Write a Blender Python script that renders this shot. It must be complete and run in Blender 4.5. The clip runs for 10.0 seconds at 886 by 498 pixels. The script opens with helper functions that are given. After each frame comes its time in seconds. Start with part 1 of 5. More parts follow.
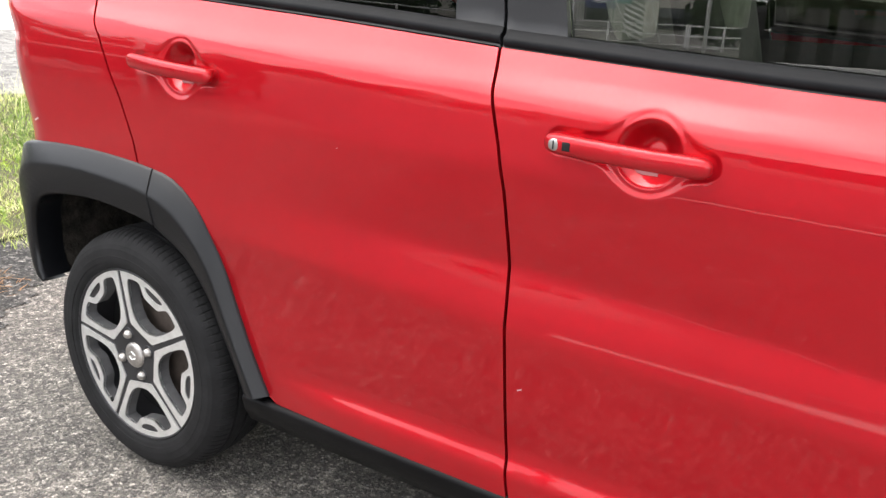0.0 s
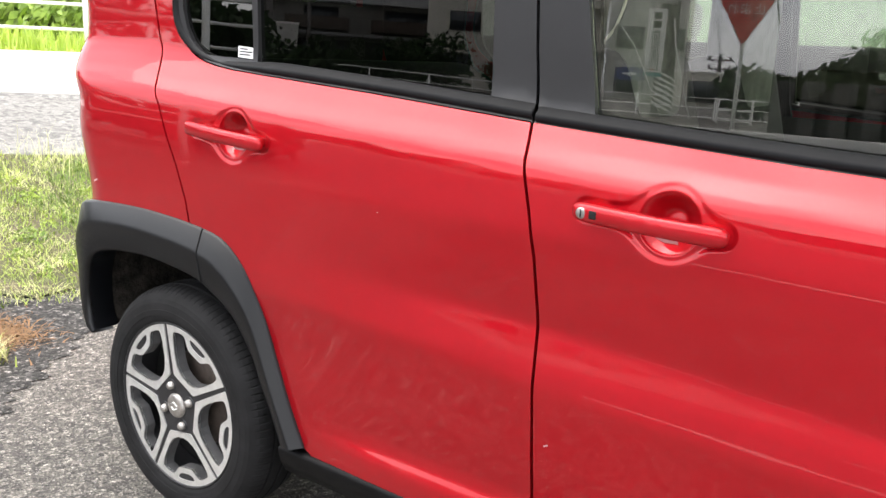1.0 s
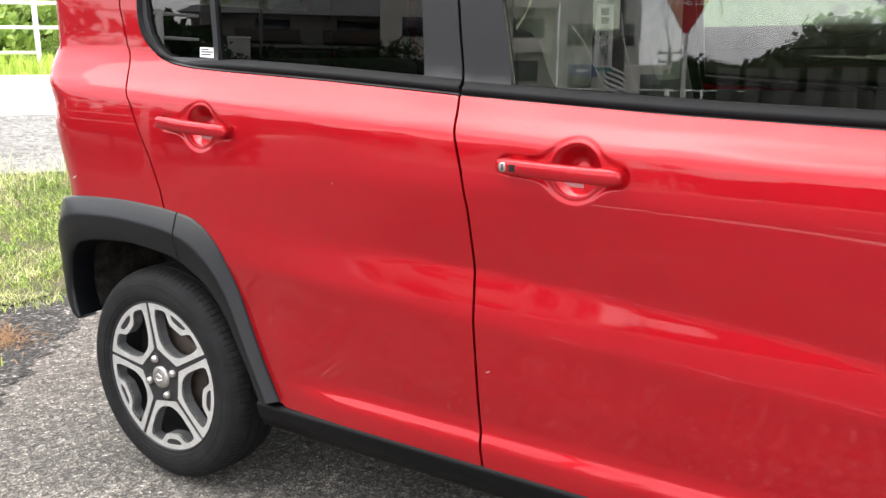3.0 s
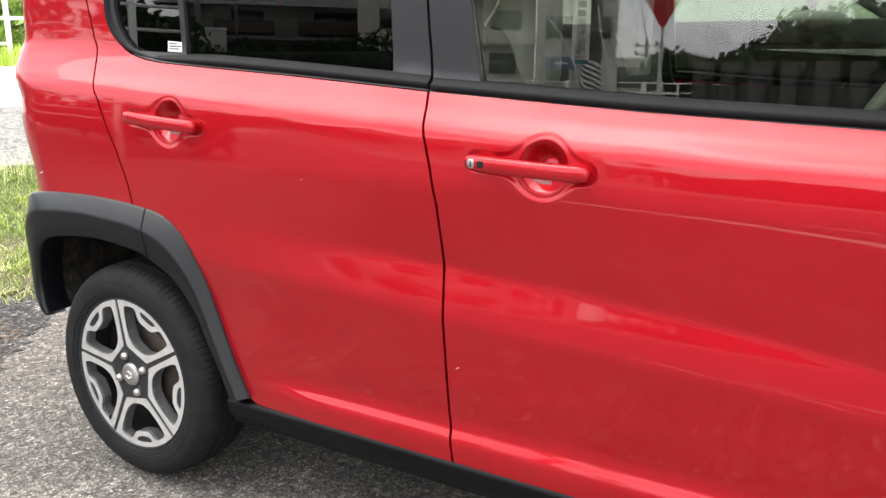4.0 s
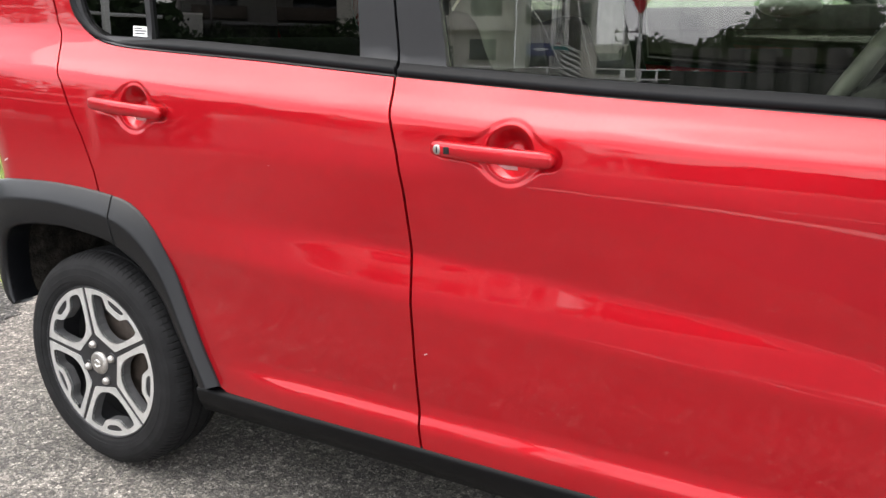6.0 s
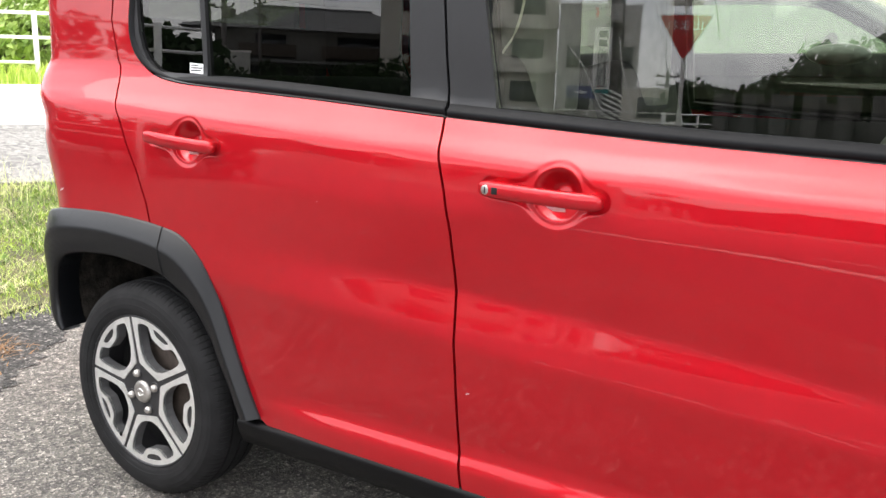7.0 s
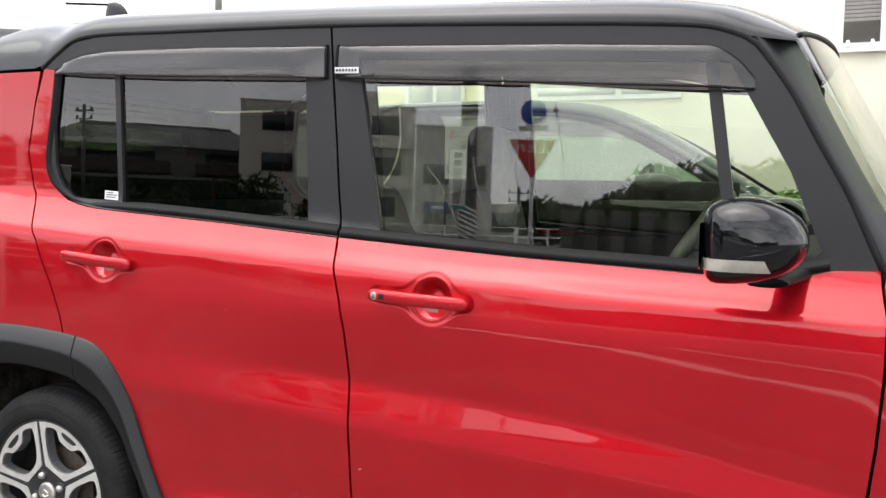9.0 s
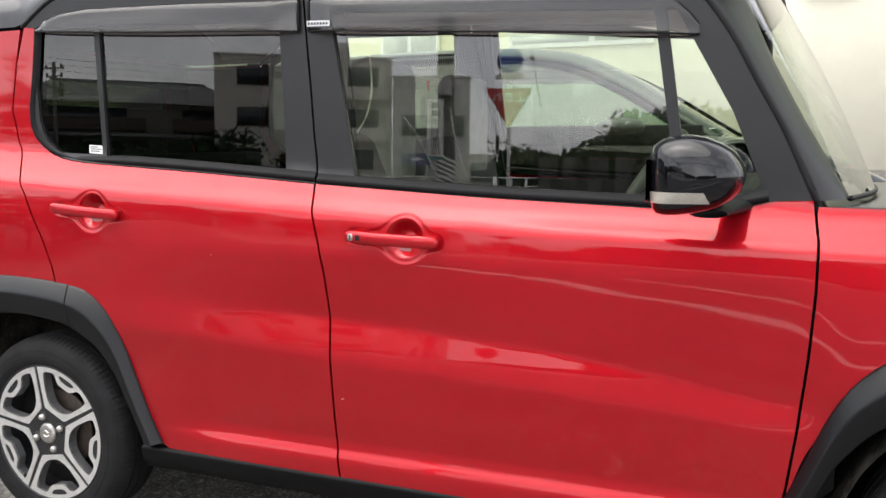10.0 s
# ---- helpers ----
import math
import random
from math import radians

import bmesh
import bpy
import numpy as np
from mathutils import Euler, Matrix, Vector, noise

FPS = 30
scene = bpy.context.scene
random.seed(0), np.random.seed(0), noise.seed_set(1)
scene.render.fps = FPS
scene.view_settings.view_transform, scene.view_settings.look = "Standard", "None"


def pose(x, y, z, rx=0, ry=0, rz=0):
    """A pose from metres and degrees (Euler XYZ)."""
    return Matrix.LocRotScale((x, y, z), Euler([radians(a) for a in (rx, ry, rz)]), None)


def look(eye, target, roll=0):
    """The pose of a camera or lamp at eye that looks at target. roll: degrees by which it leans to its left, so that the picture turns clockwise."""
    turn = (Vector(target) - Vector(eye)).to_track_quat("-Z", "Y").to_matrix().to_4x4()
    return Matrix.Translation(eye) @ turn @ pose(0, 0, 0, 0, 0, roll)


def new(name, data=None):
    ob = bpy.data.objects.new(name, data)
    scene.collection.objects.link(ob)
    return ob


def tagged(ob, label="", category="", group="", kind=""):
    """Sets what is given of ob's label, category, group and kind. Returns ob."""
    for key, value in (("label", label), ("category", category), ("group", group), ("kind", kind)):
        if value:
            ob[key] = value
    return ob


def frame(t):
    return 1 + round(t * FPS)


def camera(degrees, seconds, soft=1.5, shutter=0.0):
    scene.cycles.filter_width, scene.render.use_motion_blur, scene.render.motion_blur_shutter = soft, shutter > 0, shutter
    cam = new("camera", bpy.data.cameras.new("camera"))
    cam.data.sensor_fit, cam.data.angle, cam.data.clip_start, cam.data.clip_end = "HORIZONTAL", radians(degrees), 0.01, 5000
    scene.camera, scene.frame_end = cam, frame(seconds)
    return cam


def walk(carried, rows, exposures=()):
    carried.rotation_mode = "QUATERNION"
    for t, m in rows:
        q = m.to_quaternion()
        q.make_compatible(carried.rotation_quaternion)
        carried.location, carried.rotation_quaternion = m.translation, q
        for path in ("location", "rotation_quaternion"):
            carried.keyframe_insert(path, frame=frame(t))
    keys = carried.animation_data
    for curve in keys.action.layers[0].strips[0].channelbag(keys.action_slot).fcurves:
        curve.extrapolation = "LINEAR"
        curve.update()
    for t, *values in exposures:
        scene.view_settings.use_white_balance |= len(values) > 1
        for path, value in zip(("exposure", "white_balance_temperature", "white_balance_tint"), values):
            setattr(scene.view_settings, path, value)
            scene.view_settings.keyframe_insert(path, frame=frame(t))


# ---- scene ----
cam = camera(55.2, 10.0)
PATH = [
    (0, (1.55, -1.09, 1.128), (0.502, 0.502, 0.521), 1.8),
    (0.5, (1.538, -1.121, 1.124), (0.424, 0.45, 0.581), 2.0),
    (1, (1.59, -1.168, 1.144), (0.462, 0.418, 0.684), 2.5),
    (1.5, (1.699, -1.257, 1.141), (0.553, 0.32, 0.692), 1.4),
    (2, (1.756, -1.329, 1.104), (0.623, 0.253, 0.639), 1.0),
    (2.5, (1.761, -1.351, 1.104), (0.666, 0.263, 0.659), 0.1),
    (4, (1.778, -1.337, 1.114), (0.758, 0.32, 0.651), -0.2),
    (4.5, (1.786, -1.333, 1.113), (0.79, 0.337, 0.644), -0.3),
    (5, (1.788, -1.335, 1.113), (0.802, 0.338, 0.637), -0.2),
    (6.3, (1.8, -1.318, 1.112), (0.823, 0.355, 0.617), -0.1),
    (6.5, (1.794, -1.326, 1.116), (0.787, 0.337, 0.648), 0.1),
    (7, (1.786, -1.335, 1.114), (0.725, 0.312, 0.709), 0.9),
    (7.5, (1.791, -1.335, 1.121), (0.756, 0.344, 0.788), 1.0),
    (8, (1.816, -1.38, 1.116), (0.821, 0.337, 0.867), 1.1),
    (8.5, (1.854, -1.524, 1.14), (1.001, 0.27, 0.911), 1.5),
    (9, (1.913, -1.68, 1.144), (1.119, 0.151, 1.01), 1.1),
    (9.5, (1.958, -1.749, 1.131), (1.194, 0.091, 0.955), 1.0),
    (10, (1.985, -1.792, 1.131), (1.238, 0.046, 0.884), -0.2),
]
EXPOSE = 2.42
walk(cam, [(t, look(eye, target, roll)) for t, eye, target, roll in PATH], [(0.0, EXPOSE), (8.6, EXPOSE), (9.0, EXPOSE - 0.22), (9.5, EXPOSE - 0.84), (10.0, EXPOSE - 0.25)])

# ---- light ----
SUN_UP, SUN_TURN = 72.0, 235.0
world = bpy.data.worlds.new("hazy_sky")
scene.world = world
world.use_nodes = True
wt = world.node_tree
sky = wt.nodes.new("ShaderNodeTexSky")
sky.sky_type, sky.sun_disc = "NISHITA", False
sky.sun_elevation, sky.sun_rotation = radians(SUN_UP), radians(SUN_TURN)
sky.dust_density, sky.air_density = 4.0, 1.0
grey = wt.nodes.new("ShaderNodeHueSaturation")
grey.inputs["Saturation"].default_value = 0.25
wt.links.new(sky.outputs[0], grey.inputs["Color"])
clouds, bands, cover = wt.nodes.new("ShaderNodeTexNoise"), wt.nodes.new("ShaderNodeValToRGB"), wt.nodes.new("ShaderNodeMixRGB")
clouds.inputs["Scale"].default_value, clouds.inputs["Detail"].default_value, clouds.inputs["Distortion"].default_value = 3.5, 6.0, 0.4
where = wt.nodes.new("ShaderNodeTexCoord")
wt.links.new(where.outputs["Generated"], clouds.inputs["Vector"])
wt.links.new(clouds.outputs[0], bands.inputs[0])
bands.color_ramp.elements[0].position, bands.color_ramp.elements[1].position = 0.32, 0.70
bands.color_ramp.elements[0].color, bands.color_ramp.elements[1].color = (0.62, 0.64, 0.68, 1), (1.35, 1.33, 1.3, 1)
cover.blend_type, cover.inputs[0].default_value = "MULTIPLY", 1.0
veil = wt.nodes.new("ShaderNodeMixRGB")
veil.inputs[0].default_value, veil.inputs[2].default_value = 0.72, (2.7, 2.7, 2.78, 1)
wt.links.new(grey.outputs[0], veil.inputs[1])
wt.links.new(veil.outputs[0], cover.inputs[1])
wt.links.new(bands.outputs[0], cover.inputs[2])
# an even overcast dome
part_z, rise, dome = wt.nodes.new("ShaderNodeSeparateXYZ"), wt.nodes.new("ShaderNodeMapRange"), wt.nodes.new("ShaderNodeVectorMath")
wt.links.new(where.outputs["Generated"], part_z.inputs[0])
wt.links.new(part_z.outputs["Z"], rise.inputs[0])
for k, value in enumerate((0.0, 1.0, 1.30, 0.80)):
    rise.inputs[k + 1].default_value = value
dome.operation = "SCALE"
wt.links.new(cover.outputs[0], dome.inputs[0])
wt.links.new(rise.outputs[0], dome.inputs["Scale"])
wt.links.new(dome.outputs[0], wt.nodes["Background"].inputs["Color"])
wt.nodes["Background"].inputs["Strength"].default_value = 0.15
lamp = bpy.data.lights.new("sun", "SUN")
lamp.energy, lamp.angle, lamp.color = 0.5, radians(75), (1.0, 0.95, 0.87)
sun = new("sun", lamp)
d = Vector((math.sin(radians(SUN_TURN)) * math.cos(radians(SUN_UP)), math.cos(radians(SUN_TURN)) * math.cos(radians(SUN_UP)), math.sin(radians(SUN_UP))))
sun.matrix_world = look(d * 30, (0, 0, 0))


# ---- materials ----
def material(name, color, rough=0.5, metal=0.0, vary=0.15, scale=20.0, bump=0.0, bump_scale=200.0, second=None, coat=0.0, spec=0.5, detail=4.0):
    """Principled surface with colour variation at two scales, and fine relief."""
    m = bpy.data.materials.new(name)
    m.use_nodes = True
    nt = m.node_tree
    b = nt.nodes["Principled BSDF"]
    b.inputs["Roughness"].default_value, b.inputs["Metallic"].default_value = rough, metal
    b.inputs["Coat Weight"].default_value, b.inputs["Coat Roughness"].default_value = coat, 0.02
    b.inputs["Specular IOR Level"].default_value = spec
    co = nt.nodes.new("ShaderNodeTexCoord")
    n1, n2 = nt.nodes.new("ShaderNodeTexNoise"), nt.nodes.new("ShaderNodeTexNoise")
    n1.inputs["Scale"].default_value, n1.inputs["Detail"].default_value = scale, detail
    n2.inputs["Scale"].default_value, n2.inputs["Detail"].default_value = scale * 9, 3.0
    mixer = nt.nodes.new("ShaderNodeMath")
    mixer.operation = "MULTIPLY_ADD"
    mixer.inputs[1].default_value = 0.4
    for n in (n1, n2):
        nt.links.new(co.outputs["Object"], n.inputs["Vector"])
    nt.links.new(n2.outputs[0], mixer.inputs[0])
    nt.links.new(n1.outputs[0], mixer.inputs[2])
    ramp = nt.nodes.new("ShaderNodeValToRGB")
    dark = second or [c * (1 - vary) for c in color]
    light = color if second else [min(1, c * (1 + vary)) for c in color]
    ramp.color_ramp.elements[0].position, ramp.color_ramp.elements[1].position = 0.5, 0.9
    ramp.color_ramp.elements[0].color, ramp.color_ramp.elements[1].color = (*dark, 1), (*light, 1)
    nt.links.new(mixer.outputs[0], ramp.inputs[0])
    nt.links.new(ramp.outputs[0], b.inputs["Base Color"])
    if bump:
        nb, bn = nt.nodes.new("ShaderNodeTexNoise"), nt.nodes.new("ShaderNodeBump")
        nb.inputs["Scale"].default_value, nb.inputs["Detail"].default_value = bump_scale, 3.0
        bn.inputs["Strength"].default_value, bn.inputs["Distance"].default_value = bump, 0.01
        nt.links.new(co.outputs["Object"], nb.inputs["Vector"])
        nt.links.new(nb.outputs[0], bn.inputs["Height"])
        nt.links.new(bn.outputs[0], b.inputs["Normal"])
    return m


def glass(name, tint, rough=0.0, front=0.078):
    """Thin tinted pane: clear film under a mirror that strengthens towards grazing view."""
    m = bpy.data.materials.new(name)
    m.use_nodes = True
    nt = m.node_tree
    nt.nodes.remove(nt.nodes["Principled BSDF"])
    tr, gl, lw, mx = (nt.nodes.new("ShaderNode" + k) for k in ("BsdfTransparent", "BsdfGlossy", "LayerWeight", "MixShader"))
    tr.inputs[0].default_value = (*tint, 1)
    gl.inputs["Roughness"].default_value = rough
    lw.inputs["Blend"].default_value = 0.5
    pw, ma = nt.nodes.new("ShaderNodeMath"), nt.nodes.new("ShaderNodeMath")
    pw.operation, pw.inputs[1].default_value = "POWER", 4.0
    ma.operation, ma.inputs[1].default_value, ma.inputs[2].default_value = "MULTIPLY_ADD", 0.9, front
    nt.links.new(lw.outputs["Facing"], pw.inputs[0])
    nt.links.new(pw.outputs[0], ma.inputs[0])
    for a, i in ((ma, 0), (tr, 1), (gl, 2)):
        nt.links.new(a.outputs[0], mx.inputs[i])
    nt.links.new(mx.outputs[0], nt.nodes["Material Output"].inputs[0])
    return m


RED = material("red_metallic_paint", (0.468, 0.0074, 0.0152), 0.46, 0.68, 0.05, 3.0, coat=1.0, spec=0.0)


def ripple(m, scale, depth):
    """Slow unevenness of a sprayed panel under its clear coat."""
    nt = m.node_tree
    b = nt.nodes["Principled BSDF"]
    co, nb, bn = (nt.nodes.new("ShaderNode" + k) for k in ("TexCoord", "TexNoise", "Bump"))
    nb.inputs["Scale"].default_value, nb.inputs["Detail"].default_value = scale, 0.0
    bn.inputs["Strength"].default_value, bn.inputs["Distance"].default_value = 1.0, depth
    nt.links.new(co.outputs["Object"], nb.inputs["Vector"])
    nt.links.new(nb.outputs[0], bn.inputs["Height"])
    nt.links.new(bn.outputs[0], b.inputs["Normal"])
    nt.links.new(bn.outputs[0], b.inputs["Coat Normal"])


RED.node_tree.nodes["Principled BSDF"].inputs["Coat Roughness"].default_value = 0.036
RED.node_tree.nodes["Principled BSDF"].inputs["Coat IOR"].default_value = 1.49
ripple(RED, 3.0, 0.00016)


def wiped(m, lo, hi):
    """Faint wiping streaks and dust film in the clear coat, drawn out along the car."""
    nt = m.node_tree
    b = nt.nodes["Principled BSDF"]
    co, mp, no, ra = (nt.nodes.new("ShaderNode" + k) for k in ("TexCoord", "Mapping", "TexNoise", "MapRange"))
    mp.inputs["Scale"].default_value = (2.2, 2.2, 16.0)
    no.inputs["Scale"].default_value, no.inputs["Detail"].default_value, no.inputs["Roughness"].default_value = 2.0, 8.0, 0.65
    for k, value in enumerate((0.34, 0.66, lo, hi)):
        ra.inputs[k + 1].default_value = value
    nt.links.new(co.outputs["Object"], mp.inputs["Vector"])
    nt.links.new(mp.outputs[0], no.inputs["Vector"])
    nt.links.new(no.outputs[0], ra.inputs[0])
    nt.links.new(ra.outputs[0], b.inputs["Coat Weight"])


wiped(RED, 0.85, 1.0)
BLACK = material("black_gloss_paint", (0.0045, 0.0045, 0.0062), 0.25, 0.0, 0.2, 5.0, coat=1.0, spec=0.0)
ROOF = material("black_roof_paint", (0.022, 0.022, 0.025), 0.32, 0.0, 0.2, 5.0, coat=0.5, spec=0.2)
MATTE = material("black_pillar_film", (0.0125, 0.0125, 0.0140), 0.42, 0.0, 0.12, 8.0, bump=0.05, bump_scale=900, spec=0.48)
PLASTIC = material("grained_dark_plastic", (0.0035, 0.0039, 0.0050), 0.30, 0.0, 0.25, 12.0, bump=0.06, bump_scale=900, spec=0.36)
BLACK_PLASTIC = material("black_sill_plastic", (0.004, 0.004, 0.0045), 0.45, 0.0, 0.2, 12.0, bump=0.1, bump_scale=700, spec=0.14)
RUBBER = material("tyre_rubber", (0.0125, 0.0125, 0.0132), 0.75, 0.0, 0.3, 25.0, bump=0.1, bump_scale=300, spec=0.2)
TRIM = material("rubber_trim", (0.00875, 0.00931, 0.0104), 0.5, 0.0, 0.15, 20.0, spec=0.15)
SATIN = material("satin_black_pillar", (0.0065, 0.0062, 0.0072), 0.40, 0.0, 0.15, 8.0, spec=0.5)
ALLOY = material("machined_alloy", (0.80, 0.80, 0.79), 0.36, 0.75, 0.10, 40.0, bump=0.05, bump_scale=600)
WHEEL_DARK = material("dark_wheel_paint", (0.0252, 0.0252, 0.0277), 0.4, 0.3, 0.2, 30.0)
WHEEL_WALL = material("grey_spoke_flank", (0.15, 0.15, 0.153), 0.45, 0.4, 0.2, 30.0)
DARK = material("soot_black", (0.0048, 0.0048, 0.0054), 0.9, 0.0, 0.3, 20.0)
RUST = material("rusty_iron", (0.095, 0.075, 0.062), 0.6, 0.5, 0.4, 40.0, second=(0.05, 0.038, 0.032))
STEEL = material("worn_steel", (0.468, 0.447, 0.426), 0.4, 0.9, 0.25, 60.0)
GREY_RIM = material("worn_grey_leather", (0.10, 0.098, 0.092), 0.5, 0.0, 0.2, 30.0)
TRIM_LIGHT = material("beige_headlining", (0.74, 0.71, 0.62), 0.9, 0.0, 0.1, 20.0)
SEAT_GREY = material("grey_seat_fabric", (0.16, 0.16, 0.15), 0.9, 0.0, 0.2, 30.0)
CABIN = material("cabin_fabric", (0.0245, 0.0245, 0.0245), 0.9, 0.0, 0.2, 30.0)
GLASS = glass("green_tinted_glass", (0.84, 0.905, 0.79), 0.0, 0.140)
PRIVACY = glass("privacy_glass", (0.22, 0.24, 0.23))
# far rear panes: a weaker tint than the near ones
PRIVACY_PALE = glass("pale_privacy_glass", (0.72, 0.77, 0.67))
GATE_GLASS = glass("dark_tailgate_glass", (0.09, 0.10, 0.09))
NEXT_GLASS = glass("dull_green_glass", (0.42, 0.54, 0.44))
SMOKE = glass("smoked_acrylic", (0.44, 0.375, 0.34), 0.12, 0.078)
ASPHALT = material("worn_asphalt", (0.178, 0.168, 0.156), 0.9, 0.0, 0.2, 0.7, bump=0.9, bump_scale=150, second=(0.088, 0.084, 0.079))
WHITE = material("white_paint", (0.81, 0.81, 0.79), 0.4, 0.0, 0.06, 6.0)
GRASS = material("grass_blades", (0.60, 0.70, 0.14), 0.6, 0.0, 0.3, 2.0, second=(0.34, 0.48, 0.07))
GRASS_DEEP = material("deep_green_grass", (0.30, 0.45, 0.07), 0.6, 0.0, 0.3, 2.0, second=(0.15, 0.26, 0.035))
LEAF = material("shrub_leaves", (0.026, 0.050, 0.013), 0.7, 0.0, 0.3, 1.5, second=(0.010, 0.024, 0.006), spec=0.15)



CONCRETE = material("pale_concrete", (0.694, 0.683, 0.65), .85, 0, .15, 1.0, bump=.3, bump_scale=60)
CONCRETE_DARK = material("stained_concrete", (0.075, 0.072, 0.069), .9, 0, .3, 2.0, bump=.3, bump_scale=40)
DARK_FENCE = material("dark_fence_panel", (.03, .028, .026), .8, 0, .3, 3.0)
ASPHALT_PALE = material("pale_asphalt", (0.25, 0.246, 0.24), .9, 0, .12, 2.0, bump=.15, bump_scale=80)
SOIL = material("verge_soil", (0.134, 0.109, 0.0672), .95, 0, .3, 6.0, bump=.8, bump_scale=40, second=(0.0756, 0.084, 0.0336))
PATCH = material("dark_patched_asphalt", (.070, .067, .065), .9, 0, .2, 2.5, bump=1.0, bump_scale=110, second=(.045, .044, .043))
THATCH = material("orange_thatch", (.36, .20, .10), .9, 0, .3, 20.0, second=(.22, .13, .06))
STRAW = material("dry_straw", (0.82, 0.778, 0.389), .7, 0, .3, 4.0)
GRIT = material("grit_stone", (0.378, 0.36, 0.333), .8, 0, .3, 90.0, second=(0.09, 0.09, 0.09))
LEAF_PALE = material("pale_leaves", (0.42, 0.54, 0.13), .5, 0, .3, 2.0, second=(0.16, 0.27, 0.045))
LEAF_MID = material("garden_leaves", (0.17, 0.27, 0.06), .55, 0, .3, 2.0, second=(0.07, 0.13, 0.025))
CURTAIN = material("pale_curtained_pane", (0.58, 0.60, 0.58), .3, 0, .1, 2.0)
ASPHALT_DARK = material("dark_asphalt", (0.088, 0.088, 0.091), .85, 0, .2, 1.2, bump=.5, bump_scale=120)
BARK = material("bark", (.10, .08, .06), .9, 0, .3, 10.0, bump=.5, bump_scale=40)
BEIGE = material("beige_render", (0.559, 0.533, 0.474), .85, 0, .12, .6, bump=.2, bump_scale=30)
PLASTER = material("grey_plaster", (0.43, 0.42, 0.395), .85, 0, .15, .6)
CREAM = material("cream_render", (0.818, 0.787, 0.654), .85, 0, .06, .5, bump=.2, bump_scale=60)
TILE = material("grey_roof_tile", (0.144, 0.144, 0.149), .6, 0, .25, 3.0, bump=.4, bump_scale=8)
HOME_WALL = material("dark_house_render", (0.13, 0.125, 0.115), .85, 0, .2, .6)
TIMBER = material("dark_timber", (.06, .045, .035), .8, 0, .3, 4.0)
SIGN_RED = material("sign_red", (0.49, 0.0196, 0.0196), .4, 0, .06, 5.0)
SIGN_BLUE = material("sign_blue", (0.0196, 0.0686, 0.392), .4, 0, .06, 5.0)
SIGN_WHITE = material("sign_white", (0.788, 0.788, 0.756), .5, 0, .08, 5.0)
TEAL = material("sign_teal", (.02, .22, .22), .5, 0, .08, 5.0)
NAVY = material("sign_navy", (.03, .04, .16), .5, 0, .08, 5.0)
POLE = material("pole_concrete", (.13, .12, .115), .85, 0, .2, 3.0)
PANE = material("window_dark", (.03, .035, .04), .05, 0, .1, 2.0)
PANE_GREY = material("window_grey", (0.151, 0.143, 0.134), .25, 0, .1, 2.0)
SHUTTER = material("shutter_grey", (0.252, 0.235, 0.227), .5, 0, .1, 5.0)
CAR_DARK = material("grey_green_car_paint", (0.022, 0.027, 0.025), .35, .4, .08, 4.0, coat=.8)
MIRROR_SHELL = material("pale_mirror_shell", (0.07, 0.08, 0.075), .5, 0, .08, 6.0)
LINER = material("muddy_liner", (0.045, 0.040, 0.034), .95, 0, .3, 22.0, bump=.8, bump_scale=50, second=(0.003, 0.003, 0.003), spec=0.1)
GLASS_LAMP = material("lamp_glass", (.5, .5, .52), .1, .2, .1, 10.0, coat=1.0)


def speckle(m, grain, lo, hi, pale):
    """Aggregate: stones of differing grey in dark binder over the slow stains of the material."""
    nt = m.node_tree
    b = nt.nodes["Principled BSDF"]
    src = b.inputs["Base Color"].links[0].from_socket
    co = nt.nodes.new("ShaderNodeTexCoord")
    last = src
    for size, low, high, share in ((grain, lo, hi, 1.0), (grain * .42, .6, 1.45, .8)):
        vo, tone, mx = (nt.nodes.new("ShaderNode" + k) for k in ("TexVoronoi", "ValToRGB", "MixRGB"))
        vo.inputs["Scale"].default_value = size
        grey = nt.nodes.new("ShaderNodeSeparateColor")
        els = tone.color_ramp.elements
        els[0].position, els[0].color = 0.0, (low, low, low, 1)
        els[1].position, els[1].color = 0.80, (high, high * .98, high * .95, 1)
        top = els.new(0.94)
        top.color = (pale, pale * .98, pale * .95, 1)
        mx.blend_type, mx.inputs[0].default_value = "MULTIPLY", share
        nt.links.new(co.outputs["Object"], vo.inputs["Vector"])
        nt.links.new(vo.outputs["Color"], grey.inputs[0])
        nt.links.new(grey.outputs[0], tone.inputs[0])
        nt.links.new(last, mx.inputs[1])
        nt.links.new(tone.outputs[0], mx.inputs[2])
        last = mx.outputs[0]
    edge, rim, mx = (nt.nodes.new("ShaderNode" + k) for k in ("TexVoronoi", "ValToRGB", "MixRGB"))
    edge.feature = "DISTANCE_TO_EDGE"
    edge.inputs["Scale"].default_value = grain
    rim.color_ramp.elements[0].color, rim.color_ramp.elements[1].color = (.62, .62, .62, 1), (1, 1, 1, 1)
    rim.color_ramp.elements[1].position = .16
    mx.blend_type, mx.inputs[0].default_value = "MULTIPLY", 1.0
    nt.links.new(co.outputs["Object"], edge.inputs["Vector"])
    nt.links.new(edge.outputs["Distance"], rim.inputs[0])
    nt.links.new(last, mx.inputs[1])
    nt.links.new(rim.outputs[0], mx.inputs[2])
    nt.links.new(mx.outputs[0], b.inputs["Base Color"])


speckle(ASPHALT, 165, .52, 1.32, 2.3)
speckle(PATCH, 105, .30, 1.25, 3.4)
speckle(ASPHALT_PALE, 60, .88, 1.08, 1.2)


